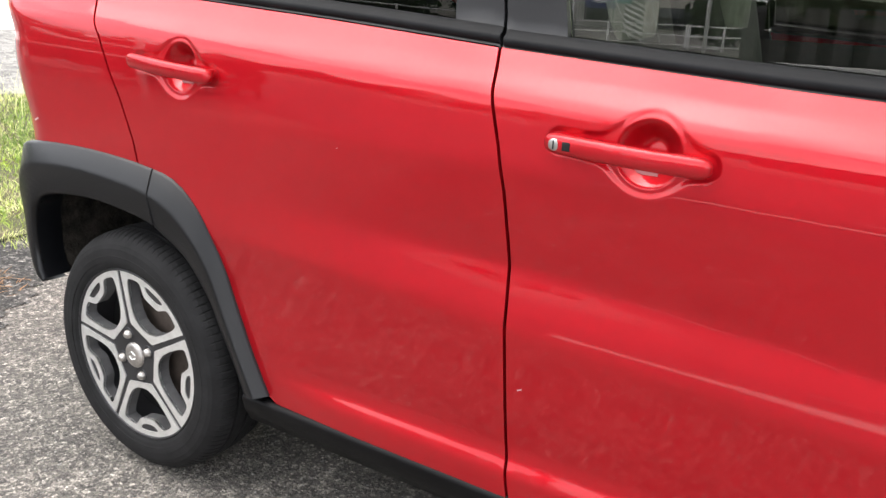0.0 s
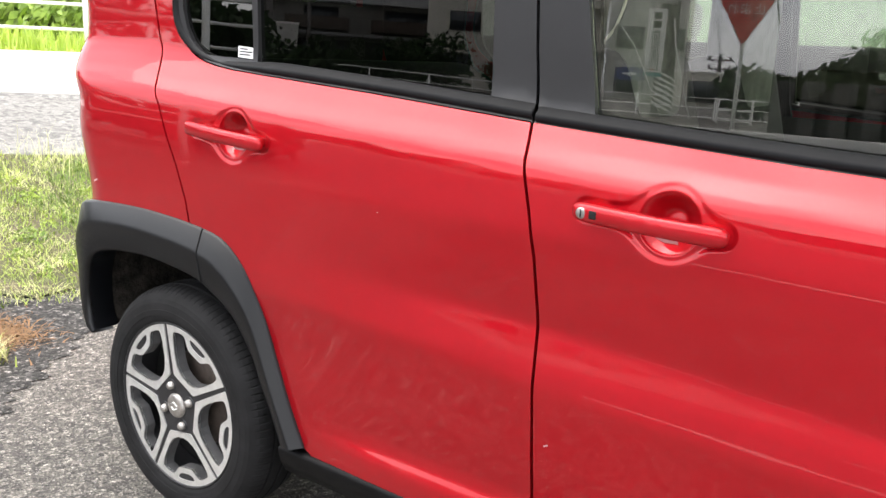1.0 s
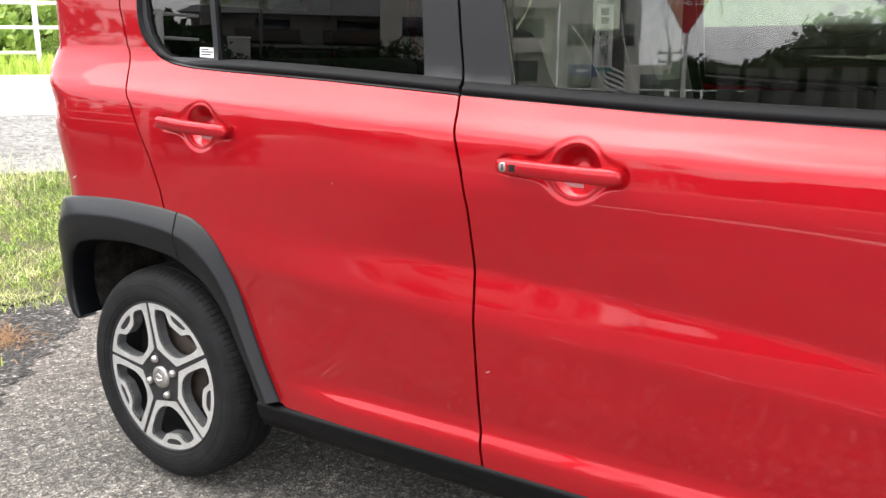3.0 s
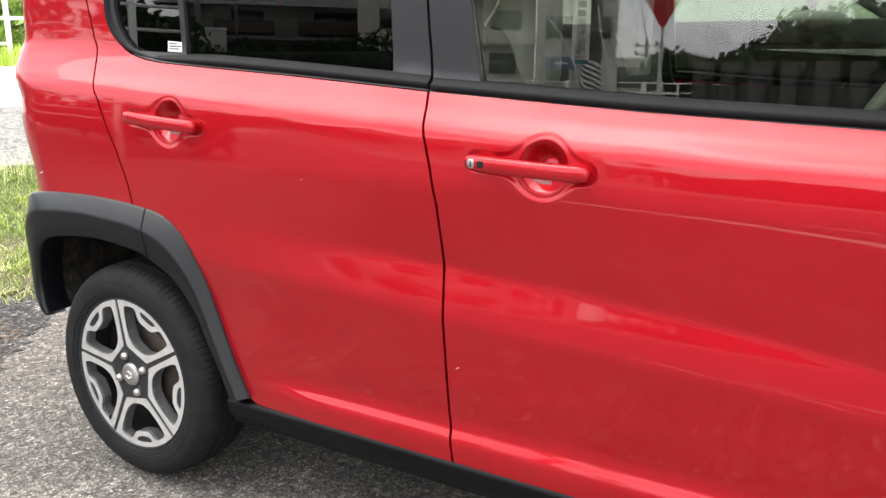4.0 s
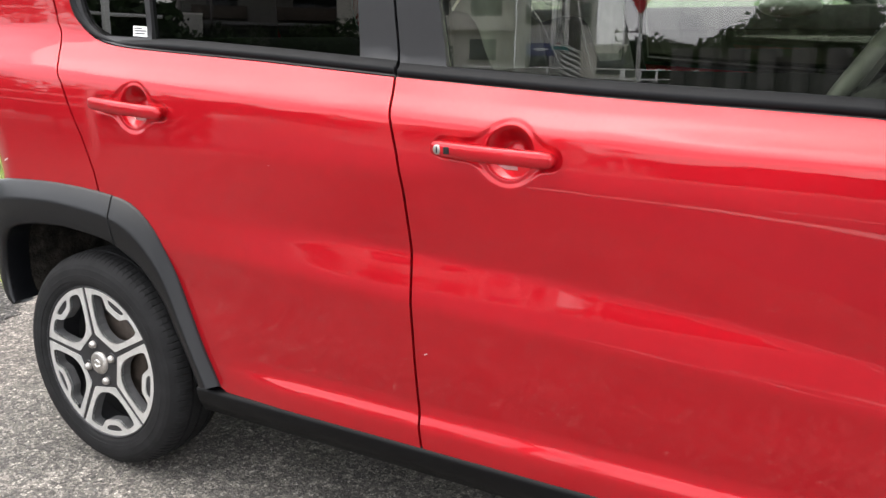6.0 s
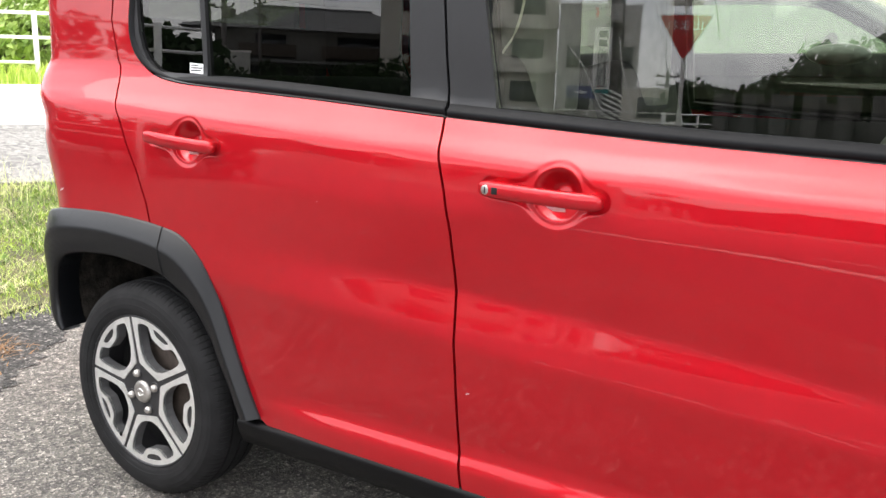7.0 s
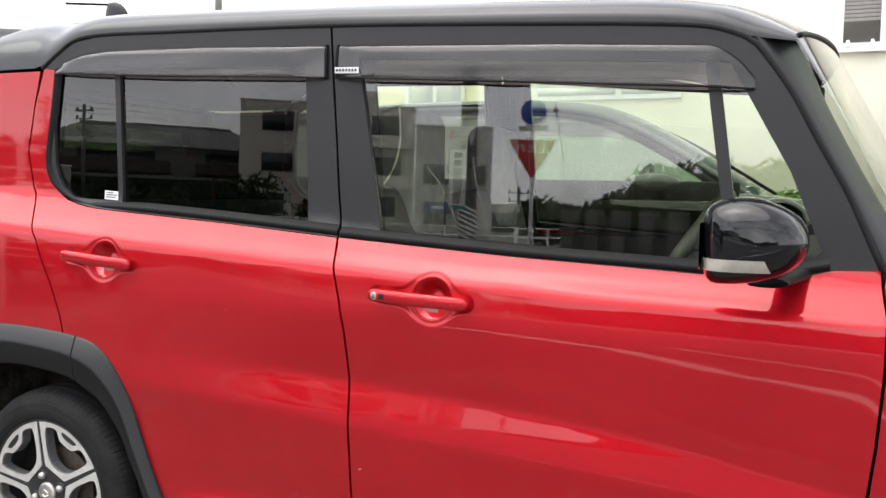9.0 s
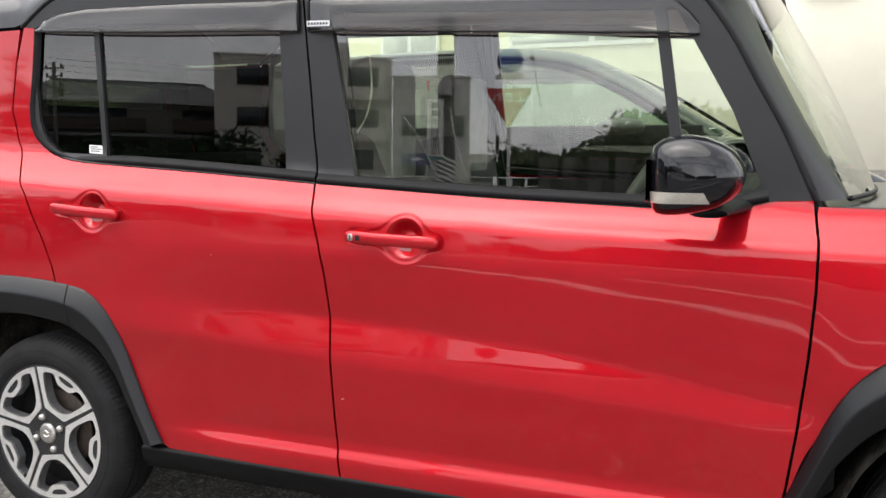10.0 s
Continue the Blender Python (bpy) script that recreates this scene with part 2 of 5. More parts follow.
# ---- shape helpers ----
def part(name, bm, mat, parent=None, label="", smooth=True):
    me = bpy.data.meshes.new(name)
    if isinstance(bm, tuple):
        me.from_pydata([tuple(v) for v in bm[0]], [], bm[1])
    else:
        bm.to_mesh(me)
        bm.free()
    me.materials.append(mat)
    if smooth:
        me.shade_smooth()
    ob = new(name, me)
    if parent is not None:
        ob.parent = parent
    if label:
        ob["label"] = label
    return ob


def empty(name, label, category, at=(0, 0, 0)):
    ob = new(name)
    ob.location = at
    return tagged(ob, label, category)


def smoothstep(a, b, v):
    v = min(1.0, max(0.0, (v - a) / (b - a)))
    return v * v * (3 - 2 * v)


def spline(pts, n):
    """n points along a smooth curve through pts."""
    p = np.array(pts, float)
    s = np.r_[0, np.cumsum(np.linalg.norm(np.diff(p, axis=0), axis=1))]
    out = []
    for v in np.linspace(0, s[-1], n):
        i = min(len(p) - 2, int(np.searchsorted(s, v, "right")) - 1)
        k = (v - s[i]) / (s[i + 1] - s[i])
        m0 = (p[i + 1] - p[max(i - 1, 0)]) / (s[i + 1] - s[max(i - 1, 0)]) * (s[i + 1] - s[i])
        m1 = (p[min(i + 2, len(p) - 1)] - p[i]) / (s[min(i + 2, len(p) - 1)] - s[i]) * (s[i + 1] - s[i])
        out.append((2 * k ** 3 - 3 * k * k + 1) * p[i] + (k ** 3 - 2 * k * k + k) * m0 + (3 * k * k - 2 * k ** 3) * p[i + 1] + (k ** 3 - k * k) * m1)
    return [tuple(o) for o in out]


# ---- the car's side: depth of the skin at (x along the car, z up); x runs to the nose ----
MID = 0.72
PZ = [.15, .27, .30, .325, .342, .350, .361, .385, .415, .46, .53, .60, .63, .68, .74, .80, .857, .905, .940, .957, .972, 1.0, 1.035, 1.06, 1.10, 1.25, 1.40, 1.60]
PY = [.014, .010, .0075, .0072, .0082, .0105, .0178, .0212, .0188, .0150, .0115, .0070, .005, .0048, .0058, .0076, .0099, .0126, .0148, .0166, .0242, .0495, .0765, .0915, .0940, .0968, .0998, .104]
FINE = np.arange(0.15, 1.6, 0.002)
SOFT = np.exp(-0.5 * (np.arange(-30, 31) * 0.002 / 0.004) ** 2)
SKIN = np.convolve(np.pad(np.interp(FINE, PZ, PY), 30, mode="edge"), SOFT / SOFT.sum(), "valid")
LEAN = 0.195
CREASE_X = [.30, .84, .964, 1.257, 1.52, 1.75, 2.0, 2.14]
CREASE_TOP = [.715, .706, .700, .683, .664, .637, .600, .578]
CREASE_LOW = [.632, .606, .598, .586, .574, .558, .535, .515]
HANDLES = [(.197, .949, .056, .080, .290, .9535, .942), (1.152, .908, .056, 1.018, 1.232, .911, .903)]


def skin(x, z, tuck=True):
    zz = z + 0.058 * (x - 0.9) * smoothstep(0.83, 0.98, z)
    y = float(np.interp(zz, FINE, SKIN))
    y += 0.0045 * smoothstep(0.90, 1.06, z) * (1 - smoothstep(0.1, 0.5, x))
    # pressed crease along the doors: a lip that leans outwards under it, running down to the nose
    fade = smoothstep(-0.10, 0.95, x) * (1 - smoothstep(2.0, 2.14, x))
    if fade > 0 and 0.5 < z < 0.9:
        top = float(np.interp(x, CREASE_X, CREASE_TOP))
        low = float(np.interp(x, CREASE_X, CREASE_LOW))
        rise = LEAN * (top - low)
        soft = 0.006 + 0.03 * (1 - smoothstep(0.3, 0.9, x))
        a, b = (z - low) * LEAN, rise * (0.86 - z) / (0.86 - top)
        lift = -soft * LEAN * math.log(math.exp(-a / (soft * LEAN)) + math.exp(-b / (soft * LEAN)))
        lift = 0.004 * LEAN * math.log(1 + math.exp(min(60.0, lift / (0.004 * LEAN))))
        y += fade * lift
    if z < 0.64:
        keep = smoothstep(0.36, 0.66, x) * (1 - smoothstep(1.86, 2.04, x))
        y += (0.0125 - y) * (1 - keep) * (1 - smoothstep(0.46, 0.64, z))
    up = smoothstep(0.98, 1.12, z)
    r, cx = 0.19 * (1 - up) + 0.10 * up, -0.308 * (1 - up) - 0.412 * up
    if tuck:
        cx += 0.045 * (1 - smoothstep(0.74, 0.94, z))
    if x < cx:
        y += r - math.sqrt(max(r * r - (x - cx) ** 2, 0.0))
    if x > 2.0:
        y += 0.10 * (x - 2.0) ** 2
    return y


def cup(x, z):
    """Finger recess behind a door handle."""
    e = 0.0
    for hx, hz, r, xa, xb, za, zb in HANDLES:
        if abs(x - hx) > 0.2 or abs(z - hz) > 0.12:
            continue
        q = math.hypot(x - hx, z - hz) / r
        start = 0.22
        e = max(e, (0.040 + 0.10 * (z - hz)) * (1 - smoothstep(start, 1.0, q)))
        k = min(1, max(0, (x - xa) / (xb - xa)))
        bar = math.hypot(x - xa - k * (xb - xa), z - za - k * (zb - za)) - 0.017
        both = -0.012 * math.log(math.exp(-(q - 1) * r / 0.012) + math.exp(-bar / 0.012))
        e = max(e, 0.0034 * (1 - smoothstep(-0.004, 0.0055, both)))
    return e


def outer(x, z):
    return skin(x, z) + cup(x, z)


def side_point(x, y, z, far):
    return (x, 2 * MID - y if far else y, z)


def panel(name, outline, surface, mat, parent, far=False, step=0.02, thick=0.012, label="", finer=(), holes=()):
    """A curved sheet: the outline in (x, z) is filled with a fine mesh on the surface, and its rim turned inwards."""
    from mathutils.geometry import delaunay_2d_cdt
    ring, loops, edges = [], [], []
    for loop in (outline, *holes):
        dense = []
        for i, a in enumerate(loop):
            b = loop[(i + 1) % len(loop)]
            n = max(1, int(math.dist(a, b) / (step * 0.7)))
            dense += [(a[0] + (b[0] - a[0]) * k / n, a[1] + (b[1] - a[1]) * k / n) for k in range(n)]
        loops.append((len(ring), len(dense)))
        ring += dense
    for first, n in loops:
        edges += [(first + i, first + (i + 1) % n) for i in range(n)]
    rx, rz = [p[0] for p in outline], [p[1] for p in outline]
    pts = [Vector(p) for p in ring]
    near = np.array(ring)

    def inside(px, pz, loop):
        hit = False
        for i, a in enumerate(loop):
            b = loop[i - 1]
            if (a[1] > pz) != (b[1] > pz) and px < (b[0] - a[0]) * (pz - a[1]) / (b[1] - a[1]) + a[0]:
                hit = not hit
        return hit

    def seed(x0, x1, z0, z1, st):
        for i in range(int((x1 - x0) / st) + 1):
            for j in range(int((z1 - z0) / st) + 1):
                px, pz = x0 + i * st, z0 + j * st
                if inside(px, pz, outline) and not any(inside(px, pz, h) for h in holes) and np.min(np.hypot(near[:, 0] - px, near[:, 1] - pz)) > st * 0.45:
                    if st == step and any(abs(px - c[0]) < c[2] and abs(pz - c[1]) < c[3] for c in finer):
                        continue
                    pts.append(Vector((px, pz)))

    seed(min(rx), max(rx), min(rz), max(rz), step)
    for c in finer:
        seed(c[0] - c[2], c[0] + c[2], c[1] - c[3], c[1] + c[3], c[4])
    vs, _, fs, _, _, _ = delaunay_2d_cdt(pts, edges, [], 2, 1e-5)
    keep = []
    for f in fs:
        cx, cz = sum(vs[i][0] for i in f) / len(f), sum(vs[i][1] for i in f) / len(f)
        if inside(cx, cz, outline) and not any(inside(cx, cz, h) for h in holes):
            keep.append(f)
    verts = [(v[0], surface(v[0], v[1]), v[1]) for v in vs]
    norms = []
    for v in vs:
        e = 0.002
        dx = (surface(v[0] + e, v[1]) - surface(v[0] - e, v[1])) / (2 * e)
        dz = (surface(v[0], v[1] + e) - surface(v[0], v[1] - e)) / (2 * e)
        norms.append(Vector((dx, -1, dz)).normalized())
    faces = []
    for f in keep:
        a, b, c = (Vector(vs[i]) for i in f[:3])
        faces.append(tuple(f) if (b - a).cross(c - a) > 0 else tuple(reversed(f)))
    # rim turned inwards
    count = {}
    for f in faces:
        for i in range(len(f)):
            a, b = f[i], f[(i + 1) % len(f)]
            count[(a, b)] = count.get((a, b), 0) + 1
    rim = [k for k in count if (k[1], k[0]) not in count]
    extra = {}
    for a, b in rim:
        quad = []
        for i in (a, b):
            if i not in extra:
                extra[i] = (len(verts), len(verts) + 1)
                v = Vector(verts[i])
                verts.append(tuple(v))
                norms.append(norms[i])
                verts.append(tuple(v - norms[i] * thick))
                norms.append(norms[i])
            quad.append(extra[i])
        faces.append((quad[0][0], quad[0][1], quad[1][1], quad[1][0]))
    if far:
        verts = [(x, 2 * MID - y, z) for x, y, z in verts]
        norms = [Vector((n[0], -n[1], n[2])) for n in norms]
        faces = [tuple(reversed(f)) for f in faces]
    nring = len(rim)
    ob = part(name, (verts, faces), mat, parent, label)
    me = ob.data
    corner = []
    for p in me.polygons:
        flat = p.index >= len(faces) - nring
        for li in p.loop_indices:
            corner.append(tuple(p.normal) if flat else tuple(norms[me.loops[li].vertex_index]))
    me.normals_split_custom_set(corner)
    return ob


def loft(rows, closed_u=False, closed_v=False):
    """Faces between rows of points."""
    n, m = len(rows), len(rows[0])
    verts = [tuple(p) for r in rows for p in r]
    faces = []
    for i in range(n if closed_u else n - 1):
        for j in range(m if closed_v else m - 1):
            faces.append((i * m + j, i * m + (j + 1) % m, ((i + 1) % n) * m + (j + 1) % m, ((i + 1) % n) * m + j))
    return verts, faces


def lathe(profile, n=64, centre=(0, 0, 0)):
    """A ring turned about the y axis from (radius, y) pairs."""
    rows = [[(centre[0] + r * math.cos(2 * math.pi * k / n), centre[1] + y, centre[2] + r * math.sin(2 * math.pi * k / n)) for r, y in profile] for k in range(n)]
    return loft(rows, closed_u=True)


def box(x0, x1, y0, y1, z0, z1, bevel=0.0, segments=2):
    bm = bmesh.new()
    bmesh.ops.create_cube(bm, size=1)
    for v in bm.verts:
        v.co = Vector(((x0 + x1) / 2 + v.co.x * (x1 - x0), (y0 + y1) / 2 + v.co.y * (y1 - y0), (z0 + z1) / 2 + v.co.z * (z1 - z0)))
    if bevel:
        bmesh.ops.bevel(bm, geom=bm.edges[:], offset=bevel, segments=segments, affect="EDGES", profile=0.6)
    return bm


def tube(pts, r, n=10):
    """A round bar along points."""
    rows = []
    for i, p in enumerate(pts):
        a, b = Vector(pts[max(i - 1, 0)]), Vector(pts[min(i + 1, len(pts) - 1)])
        t = (b - a).normalized()
        u = t.cross(Vector((0, 0, 1)) if abs(t.z) < 0.9 else Vector((1, 0, 0))).normalized()
        w = t.cross(u)
        rr = r[i] if isinstance(r, (list, tuple)) else r
        rows.append([Vector(p) + (u * math.cos(2 * math.pi * k / n) + w * math.sin(2 * math.pi * k / n)) * rr for k in range(n)])
    verts, faces = loft(rows, closed_v=True)
    m = len(rows)
    faces += [tuple(range(n - 1, -1, -1)), tuple((m - 1) * n + k for k in range(n))]
    return verts, faces


# ---- the car ----
SEAM = [(.972, .296), (.957, .392), (.952, .512), (.948, .631), (.940, .74), (.932, .82), (.918, .893), (.902, .955), (.889, .997), (.879, 1.03), (.866, 1.15), (.858, 1.262), (.845, 1.413), (.836, 1.537)]
QUARTER = [(.058, .742), (.046, .790), (.010, .872), (-.018, .922), (-.054, .996), (-.104, 1.062), (-.148, 1.138), (-.170, 1.236), (-.146, 1.367), (-.112, 1.472), (-.056, 1.512), (.002, 1.545), (.09, 1.556)]
RED_WINDOW = [(-.068, 1.468), (-.083, 1.349), (-.099, 1.252), (-.1015, 1.225), (-.1005, 1.200), (-.096, 1.180), (-.087, 1.161), (-.073, 1.143), (-.053, 1.126), (-.030, 1.111), (-.003, 1.1005), (.030, 1.0915), (.070, 1.0845), (.120, 1.0790), (.195, 1.074), (.537, 1.054), (.876, 1.030)]
FLARE = [(-.318, .398), (-.346, .402), (-.374, .424), (-.397, .462), (-.415, .515), (-.430, .60), (-.422, .665), (-.388, .712), (-.32, .735), (-.155, .745), (-.02, .742), (.10, .731), (.174, .713), (.242, .659), (.290, .583), (.331, .485), (.374, .386), (.412, .312)]
FLARE_IN = [(-.312, .408), (-.318, .416), (-.325, .428), (-.331, .440), (-.338, .47), (-.338, .52), (-.325, .575), (-.292, .612), (-.23, .632), (-.11, .643), (-.032, .642), (.107, .624), (.16, .598), (.21, .567), (.275, .491), (.305, .43), (.335, .375), (.365, .306)]
BELT = [(.884, 1.0290), (1.313, 1.0050), (1.717, 0.9890), (1.782, 0.9820), (1.833, 0.9820), (1.902, 0.9940), (1.96, 1.0090), (2.036, 1.0120)]
FRONT_GAP = [(2.041, .985), (2.047, .933), (2.046, .834), (2.038, .697), (2.024, .553), (2.008, .427), (1.985, .296)]
ROOF_SEAM = [(.09, 1.556), (.318, 1.552), (.84, 1.538), (1.405, 1.509), (1.644, 1.493), (1.722, 1.482), (1.778, 1.461)]
A_LINE = [(1.778, 1.461), (1.80, 1.446), (1.866, 1.354), (1.92, 1.255), (1.974, 1.158), (2.021, 1.054), (2.040, 1.012)]
WHEELBASE = 2.425


def shift(pts, dx, dz=0.0):
    return [(x + dx, z + dz) for x, z in pts]


car = empty("car", "red metallic compact car with black roof parked on asphalt", "car")


def car_side(far):
    g = 0.003
    seam_low = [p for p in SEAM if p[1] < 1.031]
    rear = [p for p in QUARTER if p[1] < 1.48]
    arch = [p for p in FLARE if p[0] > .04]
    rear_outline = shift(rear, g) + RED_WINDOW + shift(list(reversed(seam_low)), -g) + [(.44, .296)] + list(reversed(arch))
    rear_door = panel("rear_door", rear_outline, outer, RED, car, far, step=.0125, finer=[(.185, .95, .150, .085, .0024)], label="red rear door")
    front_outline = shift(seam_low, g) + BELT[1:] + shift(FRONT_GAP, -g)
    front_door = panel("front_door", front_outline, outer, RED, car, far, step=.0125, finer=[(1.13, .908, .155, .085, .0024)], label="red front door")
    tail = [(-.40, .735), (-.47, .70), (-.485, .72), (-.490, .9), (-.494, 1.1), (-.500, 1.466)]
    q_arch = [p for p in FLARE if p[0] < .05 and p[1] > .70]
    quarter_outline = tail + [(-.125, 1.466)] + shift(list(reversed(rear[:-1])), -g) + list(reversed(q_arch))
    panel("rear_quarter", quarter_outline, skin, RED, car, far, label="red rear quarter panel")
    front_arch = [(WHEELBASE - .425, .36), (2.011, .411), (2.047, .514), (2.10, .587), (2.179, .649), (2.26, .70), (2.35, .725), (2.50, .735), (2.62, .72), (2.73, .66), (2.80, .56), (2.84, .42)]
    panel("front_fender", shift(list(reversed(FRONT_GAP)), g)[1:] + [(2.046, 1.0), (2.3, .995), (2.6, .975), (2.84, .93), (2.90, .8), (2.91, .42)] + list(reversed(spline(front_arch, 40))), skin, RED, car, far, label="red front fender")
    # wheel-arch mouldings
    for cx, sx, a, b in ((0, 1, FLARE, FLARE_IN), (WHEELBASE - .052, -1, FLARE, FLARE_IN)):
        o = spline(a, 48)
        i = spline(b, 48)
        rows = []
        for (ox, oz), (ix, iz) in zip(o, i):
            def at(k, y):
                x, z = ox + (ix - ox) * k, oz + (iz - oz) * k
                base = skin(max(x, -.43) if sx > 0 else max(x, -.3), max(z, .56), False)
                return side_point(cx + sx * x, base + y, z, far)
            rows.append([at(-.065, .04), at(-.065, -.001), at(-.02, -.006), at(.31, -.0245), at(.36, -.027), at(.43, -.0275), at(.9, -.024), at(.97, -.021), at(1, -.012), at(1.0, .05)])
        joint = min(range(48), key=lambda n: abs(o[n][0] - .112))
        v, f = loft(rows)
        if far == (sx > 0):
            f = [tuple(reversed(q)) for q in f]
        moulding = part("wheel_arch_moulding", (v, f), PLASTIC, car, "dark grey grained plastic wheel-arch moulding")
        part("moulding_joint", tube([(q[0], q[1] + (.0006 if far else -.0006), q[2]) for q in (tuple(r) for r in rows[joint][1:9])], .0016, 5), DARK, moulding)
    # sill
    prof = [(.024, .300), (.010, .299), (.003, .294), (.002, .288), (.008, .262), (.024, .232), (.06, .22), (.16, .22)]
    rows = [[side_point(x, y, z, far) for y, z in prof] for x in np.linspace(.345, 2.06, 24)]
    v, f = loft(rows)
    part("sill", (v, [tuple(reversed(q)) for q in f] if not far else f), BLACK_PLASTIC, car, "black plastic side sill")
    return rear_door, front_door



NEAR_DOORS = car_side(False)
FAR_DOORS = car_side(True)


def between(pts, lo, hi):
    return [p for p in pts if lo <= p[0] <= hi]


def frame_skin(x, z):
    return skin(x, z) + 0.002


def glass_skin(x, z):
    low = 1.12 - 0.058 * (x - 0.9)
    return skin(x, max(z, low)) - 0.0187 * max(0.0, low - z) + 0.011


def far_rise(x):
    """The far roof edge stands a little higher, as the car leans towards the kerb."""
    return .045 * (1 - smoothstep(1.45, 1.78, x)) * smoothstep(-.12, .25, x)


def car_windows(far):
    g = 0.003
    up_by = far_rise if far else (lambda x: 0.0)
    up = [(x, z + (up_by(x) if z > 1.5 else 0)) for x, z in SEAM if z >= 1.03]
    top_rear = [(x, z - .004 + up_by(x)) for x, z in reversed(between(ROOF_SEAM, .05, .8))]
    rear_frame = shift(up, -g) + top_rear + [(.0, 1.540), (-.061, 1.507), (-.112, 1.470)] + shift(RED_WINDOW, .003, .002)
    lift = .098 if far else 0.0
    quarter = [(-.050, 1.462), (.151, 1.462 + lift), (.170, 1.103), (.06, 1.1065), (.022, 1.1085), (-.005, 1.116), (-.032, 1.136), (-.052, 1.163), (-.066, 1.205), (-.071, 1.30)]
    main = [(.170, 1.462 + lift), (.766, 1.44 + lift * 1.1), (.782, 1.068), (.186, 1.098)]
    panel("rear_window_frame", rear_frame, frame_skin, MATTE, car, far, step=.03, holes=[quarter, main], label="satin black rear window frame")
    panel("quarter_glass", quarter, glass_skin, PRIVACY_PALE if far else PRIVACY, car, far, step=.04, thick=.003, label="tinted quarter glass")
    panel("rear_window_glass", main, glass_skin, PRIVACY_PALE if far else PRIVACY, car, far, step=.04, thick=.003, label="tinted rear door glass")
    top_front = [(x, z - .004 + up_by(x)) for x, z in between(ROOF_SEAM, .85, 1.9)]
    front_frame = list(reversed(BELT))[:-1] + shift([(.879, 1.03)], g) + shift(up[1:], g) + top_front + [(x, z) for x, z in shift(A_LINE[1:], -.004)]
    pane = [(.945 if far else .913, 1.455 + lift * .95), (1.704, 1.415 + lift * .7), (1.752, 1.10), (1.757, 1.002), (1.615, 1.007), (1.306, 1.022), (.984, 1.045)]
    sail = [(1.730, 1.414 + lift * .35), (1.752, 1.412 + lift * .35), (1.873, 1.195), (1.934, 1.045), (1.905, 1.016), (1.784, 1.004), (1.776, 1.10)]
    openings = [pane, sail]
    if far:
        pane = pane[:2] + sail[1:5] + pane[3:]
        openings = [pane]
    panel("front_window_frame", front_frame, frame_skin, MATTE, car, far, step=.03, holes=openings, label="satin black front window frame")
    panel("front_window_glass", pane, glass_skin, GLASS, car, far, step=.04, thick=.003, label="green-tinted door glass")
    if not far:
        panel("sail_glass", sail, glass_skin, GLASS, car, far, step=.04, thick=.003)
    # belt mouldings and rubber seals
    for pts, name in (([(x, z + .0150) for x, z in RED_WINDOW[8:]], "belt_moulding"), ([(x, z + .0125) for x, z in BELT[:4]] + [(1.86, .999), (1.95, 1.020)], "belt_moulding")):
        line = spline(pts, 40)
        rows = []
        for i, (x, z) in enumerate(line):
            k = smoothstep(-1, 15, i) if pts[0][0] < .5 else 1.0
            rows.append([side_point(x, skin(x, z) + (dy if dy > 0 else dy * k), z - .012 * (1 - k) + dz * (.1 + .9 * k), far) for dy, dz in ((.004, -.0115), (-.004, -.0105), (-.008, -.006), (-.009, .000), (-.007, .005), (-.001, .008), (.002, .015), (.012, .016))])
        v, f = loft(rows)
        part(name, (v, f if far else [tuple(reversed(q)) for q in f]), TRIM, car, "black rubber belt moulding")
    # seal up the rear edge of the quarter glass
    line = spline(RED_WINDOW[:14], 30)
    rows = []
    for i, (x, z) in enumerate(line):
        x2, z2 = line[min(i + 1, 29)]
        x1, z1 = line[max(i - 1, 0)]
        n = Vector((z1 - z2, x2 - x1)).normalized()
        f = 1 - smoothstep(17, 29, i)
        rows.append([side_point(x + n[0] * (.008 + (k - .008) * f), skin(x, z) + .008 + (dy - .008) * f, z + n[1] * (.008 + (k - .008) * f), far) for k, dy in ((-.001, .006), (.002, -.003), (.008, -.005), (.016, -.002), (.022, .006))])
    v, f = loft(rows)
    part("window_seal", (v, f if far else [tuple(reversed(q)) for q in f]), TRIM, car, "black rubber window seal")
    # rain visors
    for x0, x1, name in () if far else ((-.062, .826, "rain_visor"), (.858, 1.80, "rain_visor")):
        rows = []
        for k in np.linspace(0, 1, 40):
            x = x0 + (x1 - x0) * k
            zt = float(np.interp(x, [-.062, -.02, .05, .14, .5, .82, 1.4, 1.7, 1.80], [1.464, 1.490, 1.505, 1.511, 1.503, 1.490, 1.466, 1.449, 1.380]))
            zb = float(np.interp(x, [-.062, .34, .83, 1.42, 1.80], [1.456, 1.432, 1.412, 1.379, 1.357]))
            if x > 1.7:
                zt = 1.449 + (1.380 - 1.449) * ((x - 1.7) / .1) ** 2
            out = .030 * min(1, (k + .02) * 12) * min(1, (1.02 - k) * 9)
            s = skin(x, zt)
            rows.append([side_point(x, s + .002, zt, far), side_point(x, s - out * .45, zt - .002, far), side_point(x, s - out * .62, zt - .008, far), side_point(x, s - out * .74, zt - (zt - zb) * .25, far), side_point(x, s - out * .88, zt - (zt - zb) * .6, far), side_point(x, s - out, zb + .004, far), side_point(x, s - out * .98, zb, far)])
        v, f = loft(rows)
        part(name, (v, f if not far else [tuple(reversed(q)) for q in f]), SMOKE, car, "smoked acrylic window visor")
